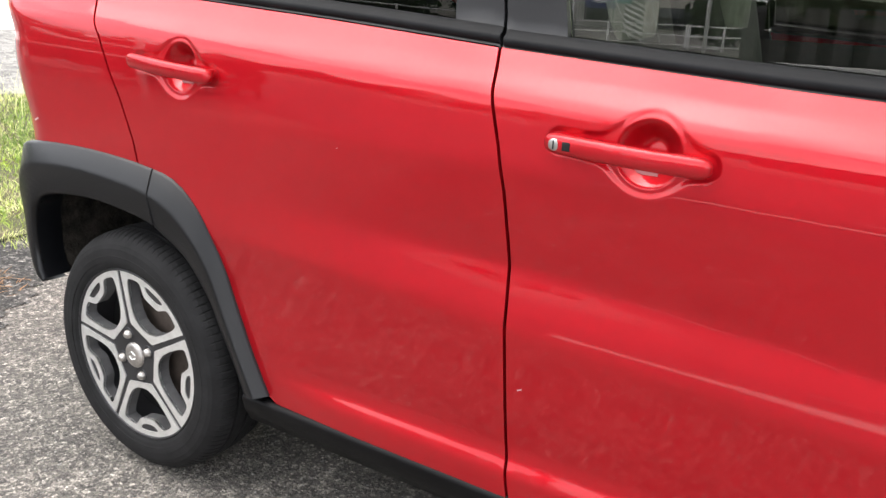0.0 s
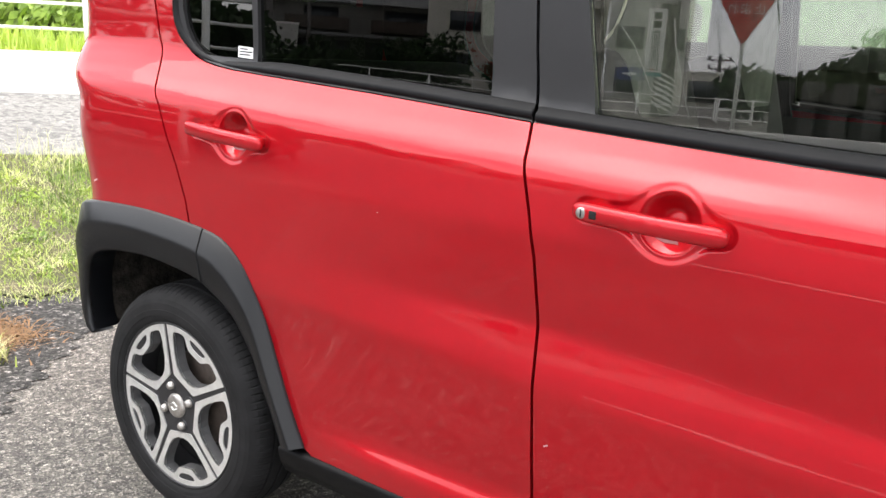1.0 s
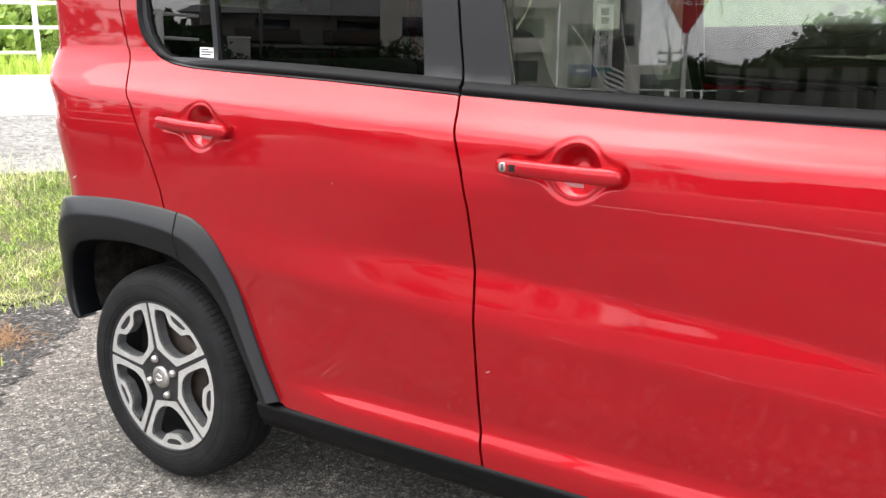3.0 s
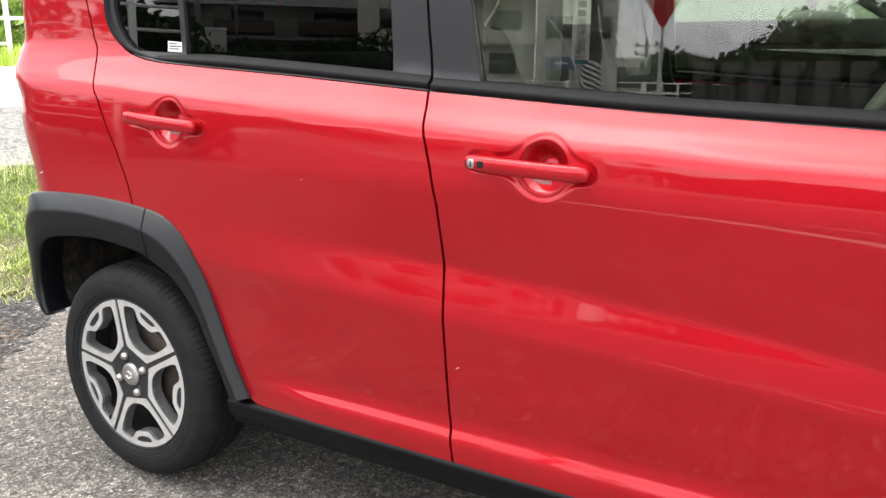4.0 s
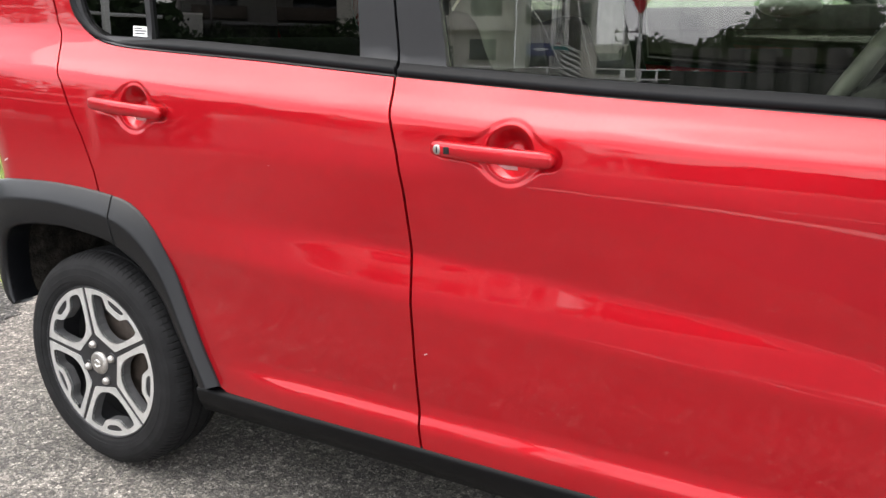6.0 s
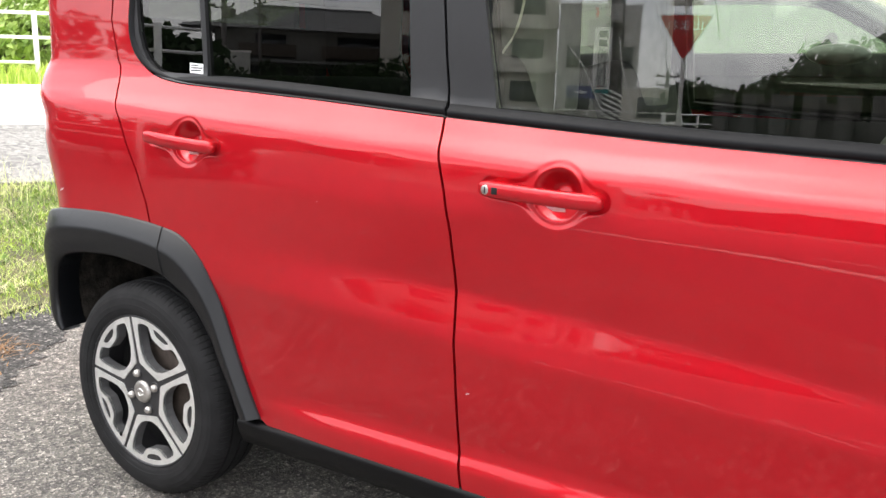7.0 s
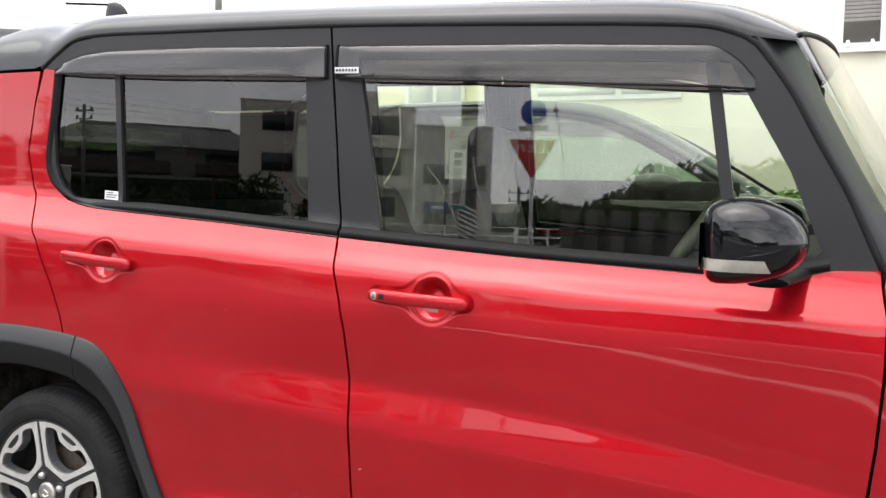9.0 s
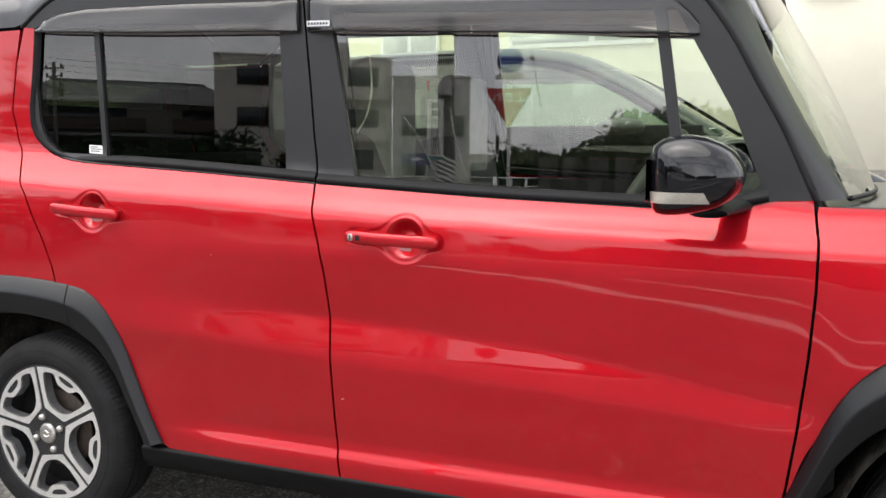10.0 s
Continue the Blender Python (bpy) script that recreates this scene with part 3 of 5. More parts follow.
        edge = [side_point(*[(r[-1][0]), (2 * MID - r[-1][1] if far else r[-1][1]) , r[-1][2]], far) for r in rows]
        part("visor_edge", tube(edge, .0025, 6), TRIM, car, "dark lower edge of the visor")
        end = rows[-1] if x0 < 0 else rows[0]
        part("visor_end", tube([tuple(p) for p in end], .004, 6), TRIM, car, "dark end of the visor")
    # dark shell behind the gaps, its black standing in for the shade inside
    shell = [(-.46, .76), (-.46, 1.45), (-.085, 1.45), (-.105, 1.2), (-.07, 1.09), (.0, 1.03), (.9, .985), (2.1, .94), (2.1, .42), (1.95, .25), (.40, .25), (.36, .50), (.22, .70)]
    panel("inner_shell", shell, lambda x, z: skin(x, z) + .05, DARK, car, far, step=.06, label="unlit black inner body shell")
    strip = [(.79, 1.0), (.79, 1.50 + up_by(.8)), (.93, 1.50 + up_by(.9)), (.98, 1.0)]
    panel("pillar_shell", strip, lambda x, z: skin(x, z) + .035, DARK, car, far, step=.06, label="black centre pillar behind the door gap")


car_windows(False)
car_windows(True)
panel("glass_sticker", [(.113, 1.107), (.167, 1.104), (.166, 1.128), (.113, 1.131)], lambda x, z: skin(x, z) + .0095, material("sticker_white", (0.735, 0.735, 0.735), .5), car, step=.02, thick=.0005, label="small white sticker with unreadable print")
for i, w in enumerate((.034, .040, .026)):
    panel("sticker_print", [(.118, 1.112 + i * .006), (.118 + w, 1.111 + i * .006), (.118 + w, 1.1135 + i * .006), (.118, 1.1145 + i * .006)], lambda x, z: skin(x, z) + .0088, DARK, car, step=.02, thick=.0003)
x0, x1, zb = .868, .932, 1.4185
part("visor_badge", loft([[(x, skin(x, zb) - .0315, zb + dz - .03 * (x - x0)) for x in np.linspace(x0, x1, 6)] for dz in (.0, .014)]), material("badge_silver", (0.735, 0.735, 0.735), .35, .3), car, "small silver badge with plain bars")
for k in range(7):
    xa = x0 + .004 + k * .0083
    part("badge_bar", loft([[(x, skin(x, zb) - .0325, zb + dz - .03 * (x - x0)) for x in (xa, xa + .005)] for dz in (.004, .010)]), DARK, car)


# ---- handles ----
def door_handle(door, x0, x1, z0, z1, far, lock):
    rows = []
    for k in (1 - np.cos(np.linspace(0, math.pi, 40))) / 2:
        x, z = x0 + (x1 - x0) * k, z0 + (z1 - z0) * k
        end = math.sqrt(max(0.0, 1 - (abs(2 * k - 1)) ** 18))
        h, dpt = .0145 * end + .0004, .011 * end + .0004
        yc = skin(x, z) - .016 - .008 * math.sin(math.pi * k)
        row = []
        for a in np.linspace(0, 2 * math.pi, 21)[:-1]:
            ca, sa = math.cos(a), math.sin(a)
            row.append(side_point(x, yc - dpt * math.copysign(abs(ca) ** .7, ca), z + h * math.copysign(abs(sa) ** .75, sa), far))
        rows.append(row)
    v, f = loft(rows, closed_v=True)
    f += [tuple(range(20)), tuple((len(rows) - 1) * 20 + k for k in range(19, -1, -1))]
    grip = part("door_handle", (v, f if not far else [tuple(reversed(q)) for q in f]), RED, door, "red body-coloured pull handle")
    xm, zm = (x0 + x1) / 2, (z0 + z1) / 2
    for px in (x0 + .03, x1 - .03):
        z = z0 + (z1 - z0) * (px - x0) / (x1 - x0)
        b = box(px - .016, px + .016, 0, .03, z - .010, z + .010, .004)
        for vv in b.verts:
            vv.co.y = side_point(0, skin(px, z) - .018 + vv.co.y, 0, far)[1]
        part("handle_foot", b, RED, door)
    if lock:
        y = skin(x0, z0)
        c = lathe([(.0002, -.0015), (.0072, -.0015), (.0088, -.0006), (.0088, .006)], 24, (x0 + .020, y - .0285, z0 - .001))
        part("lock_cylinder", c, STEEL, door, "round steel key lock")
        part("key_slot", box(x0 + .0192, x0 + .0208, y - .0313, y - .030, z0 - .007, z0 + .005), DARK, door)
        part("request_button", box(x0 + .034, x0 + .047, y - .0325, y - .024, z0 - .008, z0 + .005, .002), DARK, door, "black rubber button")
        ring = []
        for x in (x0 + .0560, x0 + .0572):
            k = (x - x0) / (x1 - x0)
            yc = skin(x, z0) - .016 - .008 * math.sin(math.pi * k)
            ring.append([(x, yc - .0114 * math.copysign(abs(math.cos(a)) ** .7, math.cos(a)), z0 + (z1 - z0) * k + .0148 * math.copysign(abs(math.sin(a)) ** .75, math.sin(a))) for a in np.linspace(0, 2 * math.pi, 21)])
        part("handle_joint", loft(ring), DARK, door)
    # pale pink rectangle set in the cup beneath the grip
    part("cup_rectangle", loft([[(xm + .018 + dx, skin(xm, zm - .03) + .018 - .25 * dz, zm - .026 + dz) for dx in np.linspace(-.020, .020, 6)] for dz in (-.0045, .0035)]) if not far else box(xm, xm + .03, 2 * MID - .03, 2 * MID - .025, zm - .03, zm - .02), PALE_PINK, door, "pale rectangle in the handle cup")


PALE_PINK = material("pale_pink", (0.576, 0.317, 0.336), .5)
for doors, far in ((NEAR_DOORS, False), (FAR_DOORS, True)):
    door_handle(doors[0], .066, .306, .956, .941, far, False)
    door_handle(doors[1], 1.004, 1.247, .911, .903, far, not far)


# ---- wheels ----
def rounded(loop, times=2):
    for _ in range(times):
        out = []
        for i, p in enumerate(loop):
            q = loop[(i + 1) % len(loop)]
            out += [(p[0] * .78 + q[0] * .22, p[1] * .78 + q[1] * .22), (p[0] * .22 + q[0] * .78, p[1] * .22 + q[1] * .78)]
        loop = out
    return loop


def polar(r, deg):
    return (r * math.cos(radians(deg)), r * math.sin(radians(deg)))


def turned(loop, deg):
    c, s = math.cos(radians(deg)), math.sin(radians(deg))
    return [(x * c - y * s, x * s + y * c) for x, y in loop]


WINDOW = rounded([(.080, -.034), polar(.184, -29.5), polar(.187, -22), polar(.187, -15), polar(.163, -10), polar(.158, -7), polar(.158, 7), polar(.163, 10), polar(.187, 15), polar(.187, 22), polar(.184, 29.5), (.080, .034)])
POCKET = rounded([polar(.191, -11), polar(.172, -7), polar(.172, 7), polar(.191, 11)])
BAND = [(.070, -.0425)] + [polar(.203, a) for a in np.linspace(-34.6, 34.6, 13)] + [(.070, .0425), (.066, .038), (.066, -.038)]
SPOKE_TURN = 99.4 + 36


def flat_panel(name, outline, holes, y, thick, mat, parent, label="", wall=None):
    ob = panel(name, outline, lambda x, z: y, mat, parent, step=.02, thick=-thick, holes=holes, label=label)
    bm = bmesh.new()
    bm.from_mesh(ob.data)
    bmesh.ops.remove_doubles(bm, verts=bm.verts[:], dist=1e-5)
    me = bpy.data.meshes.new(name)
    bm.to_mesh(me)
    bm.free()
    if "custom_normal" in me.attributes:
        me.attributes.remove(me.attributes["custom_normal"])
    me.materials.clear()
    me.materials.append(mat)
    if wall:
        me.materials.append(wall)
        for p in me.polygons:
            p.material_index = 1 if abs(p.normal.y) < .5 else 0
    me.shade_flat()
    ob.data = me
    return ob


def wheel(cx, far):
    s = -1 if far else 1
    y0 = 2 * MID if far else 0.0
    prof = [(.2035, .006, 0), (.2065, -.003, 0), (.214, -.007, 0), (.222, -.0085, 0), (.2225, -.0100, 0), (.236, -.0110, 0), (.2365, -.0102, 0), (.252, -.0088, 0), (.262, -.005, 0), (.268, .000, .0), (.2735, .0045, .0008), (.279, .0105, .0018), (.2845, .022, .0024), (.2872, .036, .0024), (.2875, .042, 0), (.282, .043, 0), (.282, .049, 0), (.288, .050, 0), (.2892, .07, 0), (.2892, .075, 0), (.283, .076, 0), (.283, .083, 0), (.2895, .084, 0), (.289, .112, 0), (.283, .113, 0), (.283, .12, 0), (.288, .121, 0), (.283, .147, 0), (.27, .162, 0), (.24, .17, 0), (.2, .16, 0)]
    n = 630
    rows = []
    for k in range(n):
        cut = 1.0 if k % 6 == 0 else 0.0
        c, sn = math.cos(2 * math.pi * k / n), math.sin(2 * math.pi * k / n)
        rows.append([((r - e * cut) * c, y, (r - e * cut) * sn) for r, y, e in prof])
    hub = new("wheel")
    hub.parent = car
    hub.matrix_basis = Matrix.Translation((cx, y0, .2895)) @ Matrix.Diagonal((1, s, 1, 1))
    part("tyre", loft(rows, closed_u=True), RUBBER, hub, "worn black rubber tyre", smooth=False)
    part("rim_barrel", lathe([(.2035, .008), (.2060, .002), (.2055, -.003), (.2035, -.004), (.200, -.001), (.1985, .006), (.192, .02), (.186, .11), (.17, .15)], 72), WHEEL_DARK, hub, "dark grey rim barrel")
    wins = [turned(WINDOW, SPOKE_TURN + 72 * k) for k in range(5)]
    circle = [polar(.2000, a) for a in np.linspace(0, 360, 73)[:-1]]
    flat_panel("wheel_centre", circle, wins, .0025, -.028, WHEEL_DARK, hub, "dark painted wheel centre", WHEEL_WALL)
    for k in range(5):
        flat_panel("spoke_face", turned(BAND, SPOKE_TURN + 72 * k), [wins[k], turned(POCKET, SPOKE_TURN + 72 * k)], .0, -.008, ALLOY, hub, "machined bright alloy spoke face")
    for k in range(4):
        a = radians(22 + 90 * k)
        x, z = .05 * math.cos(a), .05 * math.sin(a)
        part("lug_nut", lathe([(.0002, -.009), (.006, -.0086), (.0095, -.004), (.0105, .002), (.0112, .006), (.0115, .012)], 12, (x, 0, z)), STEEL, hub, "domed chrome wheel nut")
        part("nut_seat", lathe([(.0125, .0015), (.016, .0008), (.0168, .0026)], 24, (x, 0, z)), WHEEL_DARK, hub)
    part("centre_cap", lathe([(.0002, -.0065), (.021, -.006), (.0275, -.0045), (.030, -.001), (.0305, .006)], 40), STEEL, hub, "round silver centre cap with plain emblem")
    for sx in (-1, 1):
        part("cap_emblem", tube([(-.011, -.0066, .004 * sx), (-.002, -.007, .010 * sx), (.011, -.0066, .003 * sx)], .0016, 6), ALLOY, hub)
    part("brake_disc", lathe([(.05, .05), (.115, .05), (.118, .052), (.118, .062), (.05, .064)], 48), RUST, hub, "rusty brake disc")
    part("wheel_back", lathe([(.0002, .075), (.186, .08), (.186, .09)], 40), DARK, hub)
    part("valve_stem", tube([polar(.185, 235)[:1] + (.004,) + polar(.185, 235)[1:], polar(.170, 235)[:1] + (-.004,) + polar(.170, 235)[1:]], .004, 8), DARK, hub)
    return hub


for x in (0, WHEELBASE):
    for far in (False, True):
        wheel(x, far)
        # wheel-well liner
        rows = []
        for (ix, iz) in spline(FLARE_IN, 40):
            sx = 1 if x == 0 else -1
            rows.append([side_point(x + sx * ix * k, y, .30 + (iz - .30) * k, far) for y, k in ((.0, 1.0), (.03, 1.02), (.20, 1.02), (.34, .98), (.36, .0))])
        v, f = loft(rows)
        part("wheel_liner", (v, f), LINER, car, "muddy black wheel-well liner")

# ---- roof, pillars, screen, bonnet ----
ROOF_LINE = [(-.55, 1.472), (-.12, 1.474), (-.061, 1.514), (.0, 1.547), (.09, 1.558), (.318, 1.554), (.84, 1.540), (1.405, 1.511), (1.644, 1.495), (1.722, 1.484), (1.778, 1.463), (1.80, 1.448), (1.86, 1.44)]


def roof():
    rows = []
    rx, rz = [p[0] for p in ROOF_LINE], [p[1] for p in ROOF_LINE]
    for x in np.concatenate([np.linspace(-.500, -.30, 18), np.linspace(-.28, 1.60, 44), np.linspace(1.62, 1.87, 14)]):
        zs = float(np.interp(x, rx, rz)) + .002
        if x > 1.778:
            zs = 1.463 - .15 * (x - 1.778)
        top = 1.692 - .045 * (x + .2) if x > -.2 else 1.692
        if x > 1.5:
            top -= .55 * (x - 1.5) ** 2 + (1.1 * (x - 1.7) ** 2 if x > 1.7 else 0)
        q = min(1, max(0, (-.28 - x) / .2201))
        k = (1 - q ** 2.4) ** (1 / 2.4)
        H = (top - zs) * k + .001
        y0 = skin(min(x, 1.8), zs) + .002 + .10 * max(0, x - 1.76)
        row = []
        for v in np.linspace(-1, 1, 49):
            a = v * math.pi / 2
            c = math.copysign(abs(math.sin(a)) ** (2 / 2.25), a)
            w = 1 - c * c
            row.append((x + .085 * w * smoothstep(1.4, 1.87, x), MID + (MID - y0) * c, zs + H * abs(math.cos(a)) ** (2 / 2.25) + far_rise(x) * max(0.0, c) ** 3))
        rows.append(row)
    v, f = loft(rows)
    part("roof", (v, [tuple(reversed(q)) for q in f]), ROOF, car, "black painted roof panel")
    head = [[Vector(p) * 1 + Vector((0, 0, -.03)) for p in r[3:-3]] for r in rows[16:-5]]
    part("headlining", loft(head), TRIM_LIGHT, car, "grey fabric headlining")
    # rear face
    def hatch(zs_, k0=0.0, k1=1.0, inward=0.0):
        out = []
        for z in zs_:
            y0 = skin(-.493, max(z, .72)) - .004
            out.append([(-.491 - .033 * math.sin(math.pi * k) ** .5 - .02 * (1 - smoothstep(.5, .8, z)) + inward, y0 + (2 * MID - 2 * y0) * k, z) for k in np.linspace(k0, k1, 13)])
        return out
    gate = part("tailgate", loft(hatch(np.linspace(.45, 1.265, 14))), RED, car, "red painted tailgate")
    part("gate_header", loft(hatch((1.378, 1.43, 1.473)) + [rows[0][::4]]), RED, gate)
    part("gate_glass", loft(hatch((1.265, 1.32, 1.378), .10, .90)), GATE_GLASS, gate, "dark tailgate glass")
    for k0, k1 in ((.0, .10), (.90, 1.0)):
        part("gate_side", loft(hatch((1.265, 1.32, 1.378), k0, k1)), RED, gate)
        part("gate_trim", loft(hatch((1.25, 1.32, 1.39), k0, k1 + (.02 if k0 < .5 else 0), .03)), CABIN, gate)
    part("gate_trim", loft(hatch((.60, .9, 1.275), 0, 1, .03)), CABIN, gate, "dark grey inner tailgate trim")
    part("gate_trim", loft(hatch((1.366, 1.42, 1.468), 0, 1, .03)), TRIM_LIGHT, gate)
    part("rear_bumper", box(-.505, -.36, .16, 2 * MID - .16, .38, .70, .04, 4), PLASTIC, car, "dark plastic rear bumper")
    return rows


roof_rows = roof()
for far in (False, True):
    edge = [(1.872, .205, 1.468), (1.918, .185, 1.355), (1.978, .170, 1.236), (2.046, .160, 1.115), (2.105, .155, 1.015)]
    aline = spline([(1.785, 1.461)] + A_LINE[2:], 24)
    eline = spline(edge, 24)
    rows = []
    for (ax, az), (ex, ey, ez) in zip(aline, eline):
        ay = skin(ax, az)
        rows.append([side_point(ax + .002, ay + .012, az, far), side_point(ax + .003, ay + .001, az, far)] + [side_point(ax + (ex - ax) * k, ay + (ey - ay) * k ** 1.7, az + (ez - az) * k, far) for k in (.25, .5, .75, .92, 1.0)] + [side_point(ex + .01, ey + .03, ez - .01, far)])
    v, f = loft(rows)
    part("windscreen_pillar", (v, f if far else [tuple(reversed(q)) for q in f]), SATIN, car, "satin black windscreen pillar")
    # gutter moulding along the roof seam
    seam_line = [side_point(x, skin(x, z) + .0025, z + (far_rise(x) if far else 0.0), far) for x, z in spline([(-.12, 1.474), (-.061, 1.513), (.0, 1.546), (.09, 1.557)] + ROOF_SEAM[1:] + A_LINE[1:], 90)]
    part("roof_seal", tube(seam_line, .0058, 8), DARK, car, "black rubber roof seal")
head_row = roof_rows[-1]
screen = []
for t in np.linspace(0, 1, 14):
    row = []
    for i, p in enumerate(head_row):
        c = (p[1] - MID) / (MID - head_row[0][1])
        low = Vector((2.105 + .09 * (1 - c * c), MID + (MID - .150) * c, 1.015))
        q = Vector(p).lerp(low, t)
        row.append((q.x + .012 * math.sin(math.pi * t), q.y, q.z))
    screen.append(row)
part("windscreen", loft(screen), GLASS, car, "green-tinted windscreen")
part("screen_seal", tube(screen[0][4:-4], .006, 8), TRIM, car, "black windscreen seal")
part("screen_seal", tube(screen[-1][2:-2], .006, 8), TRIM, car, "black windscreen seal")
for far in (False, True):
    rail = [[side_point(x, skin(x, 1.48) + .05 + .03 * k, 1.455 - .05 * (x - .8) * .9 + .10 * k + (.125 if far else 0), far) for x in np.linspace(-.1, 1.72, 20)] for k in (0, .3, .6, 1)]
    part("roof_rail_trim", loft(rail), TRIM_LIGHT, car, "beige trim along the roof rail")
    side_trim = [[side_point(x, skin(x, 1.0) + .06, z, far) for x in np.linspace(-.2, 2.0, 12)] for z in np.linspace(.74, 1.0, 4)]
    part("door_trim", loft(side_trim), CABIN, car, "dark grey inner door trim")
b = box(-.008, .008, .0, .40, -.16, .0, .006)
part("sun_visor", b, CABIN, car, "grey sun visor against the screen").matrix_basis = pose(1.850, .235, 1.468, 0, -28, 0)
part("interior_mirror", box(1.90, 1.93, .60, .84, 1.36, 1.42, .012), DARK, car, "black interior mirror")
hood = []
for x in np.linspace(2.30, 2.90, 18):
    z = 1.003 - .03 * smoothstep(2.2, 2.9, x) - .12 * smoothstep(2.72, 2.95, x) ** 2
    y0 = skin(x, .97)
    hood.append([(x + .06 * (1 - k * k) * (1 - smoothstep(2.30, 2.6, x)), MID + (MID - y0) * k, z + .035 * (1 - abs(k) ** 3)) for k in np.linspace(-1, 1, 21)])
part("bonnet", loft(hood), RED, car, "red painted bonnet")
part("cowl", box(2.055, 2.34, .105, 2 * MID - .105, .93, 1.000, .012), PLASTIC, car, "black plastic windscreen cowl")
for x0, y0, x1, y1 in ((2.15, .34, 2.11, .98), (2.15, .86, 2.16, 1.24)):
    part("wiper", tube([(x0, y0, 1.02), ((x0 + x1) / 2, (y0 + y1) / 2, 1.05), (x1 + .02, y1, 1.05)], .008, 6), DARK, car, "black wiper arm")
part("front_bumper", box(2.72, 2.965, .03, 2 * MID - .03, .24, .62, .06, 4), PLASTIC, car, "dark plastic front bumper")
part("front_panel", box(2.70, 2.93, .05, 2 * MID - .05, .55, .965, .05, 4), RED, car, "red front panel")
for y in (.24, 2 * MID - .24):
    part("headlamp", lathe([(.0002, 0), (.075, .01), (.10, .03), (.105, .06)], 32), GLASS_LAMP, car, "round headlamp").matrix_basis = pose(2.945, y, .80, 0, 0, 90)
part("underbody", box(-.42, 2.80, .13, 2 * MID - .13, .20, .33, .02), DARK, car, "black underbody")

# aerial
part("aerial_base", loft([[(-.315 + .07 * k * math.cos(a) - .035 * (1 - k), .60 + .022 * k * math.sin(a), 1.670 + .110 * (1 - k ** 3)) for a in np.linspace(0, 2 * math.pi, 21)] for k in (1.0, .9, .75, .6, .45, .25, .01)]), PLASTIC, car, "black aerial base")
part("aerial_rod", tube([(-.34, .60, 1.770), (-.56, .60, 1.790)], .0045, 8), DARK, car, "black aerial rod folded back")


# ---- door mirrors ----
def door_mirror(door, far):
    prof = [(1.742, 1.026), (1.740, 1.060), (1.741, 1.104), (1.748, 1.127), (1.772, 1.141), (1.815, 1.146), (1.853, 1.136), (1.890, 1.114), (1.911, 1.082), (1.911, 1.055), (1.893, 1.028), (1.866, 1.010), (1.83, 1.000), (1.79, .994), (1.757, .995), (1.745, 1.006)]
    loop = spline(prof + prof[:1], 49)[:-1]
    cx, cz = 1.822, 1.066
    bulge = [(.0, -.2125), (.25, -.2115), (.45, -.2085), (.62, -.2025), (.76, -.1935), (.87, -.1815), (.95, -.165), (.99, -.145), (1.0, -.115)]
    rows = []
    for k, y in [(.02, -.2125)] + bulge[1:] + [(.99, -.06), (.94, -.02), (.80, -.005)]:
        rows.append([side_point(cx + (x - cx) * k + .010 * (1 - k), y, cz + (z - cz) * k, far) for x, z in loop])
    v, f = loft(rows, closed_v=True)
    body = part("door_mirror", (v, f if not far else [tuple(reversed(q)) for q in f]), BLACK, car, "glossy black door mirror")

    def shell(x, z):
        """Depth of the mirror's outer skin."""
        k = 0.0
        for i, p in enumerate(loop):
            q = loop[(i + 1) % len(loop)]
            ex, ez = q[0] - p[0], q[1] - p[1]
            side = ((x - cx) * ez - (z - cz) * ex) / ((p[0] - cx) * ez - (p[1] - cz) * ex)
            k = max(k, side)
        return float(np.interp(k, [c[0] for c in bulge], [c[1] for c in bulge]))

    # clear turn signal round the outer end
    strip = []
    for zz in np.linspace(0, 1, 5):
        z = 1.020 + .021 * zz
        strip.append([side_point(x, shell(x, z) - .0026, z, far) for x in np.linspace(1.7455, 1.856 - .010 * zz, 18)])
    part("turn_signal", loft(strip), LENS, body, "clear turn-signal lens")
    part("mirror_glass", loft([[side_point(1.7395, y, z, far) for y in np.linspace(-.185, -.02, 5)] for z in np.linspace(1.02, 1.10, 4)]), MIRROR, body, "mirror glass")
    rows = []
    for k in np.linspace(0, 1, 10):
        x, z = 1.845 + .05 * k, .995 + .004 * k
        w = .036 * (1 - .25 * k)
        y = -.09 + (skin(1.9, 1.0) + .10) * k
        rows.append([side_point(x + w * math.cos(a), y, z + (.009 + .006 * k) * math.sin(a), far) for a in np.linspace(0, 2 * math.pi, 17)[:-1]])
    v, f = loft(rows, closed_v=True)
    part("mirror_arm", (v, f + [tuple(range(16))]), TRIM, body, "black mirror arm")


LENS = material("signal_lens", (0.40, 0.38, 0.33), .15, 0, .15, 30, coat=1.0)
MIRROR = material("mirror_silver", (.85, .85, .85), .02, 1.0, .02)
for doors, far in ((NEAR_DOORS, False), (FAR_DOORS, True)):
    door_mirror(doors[1], far)

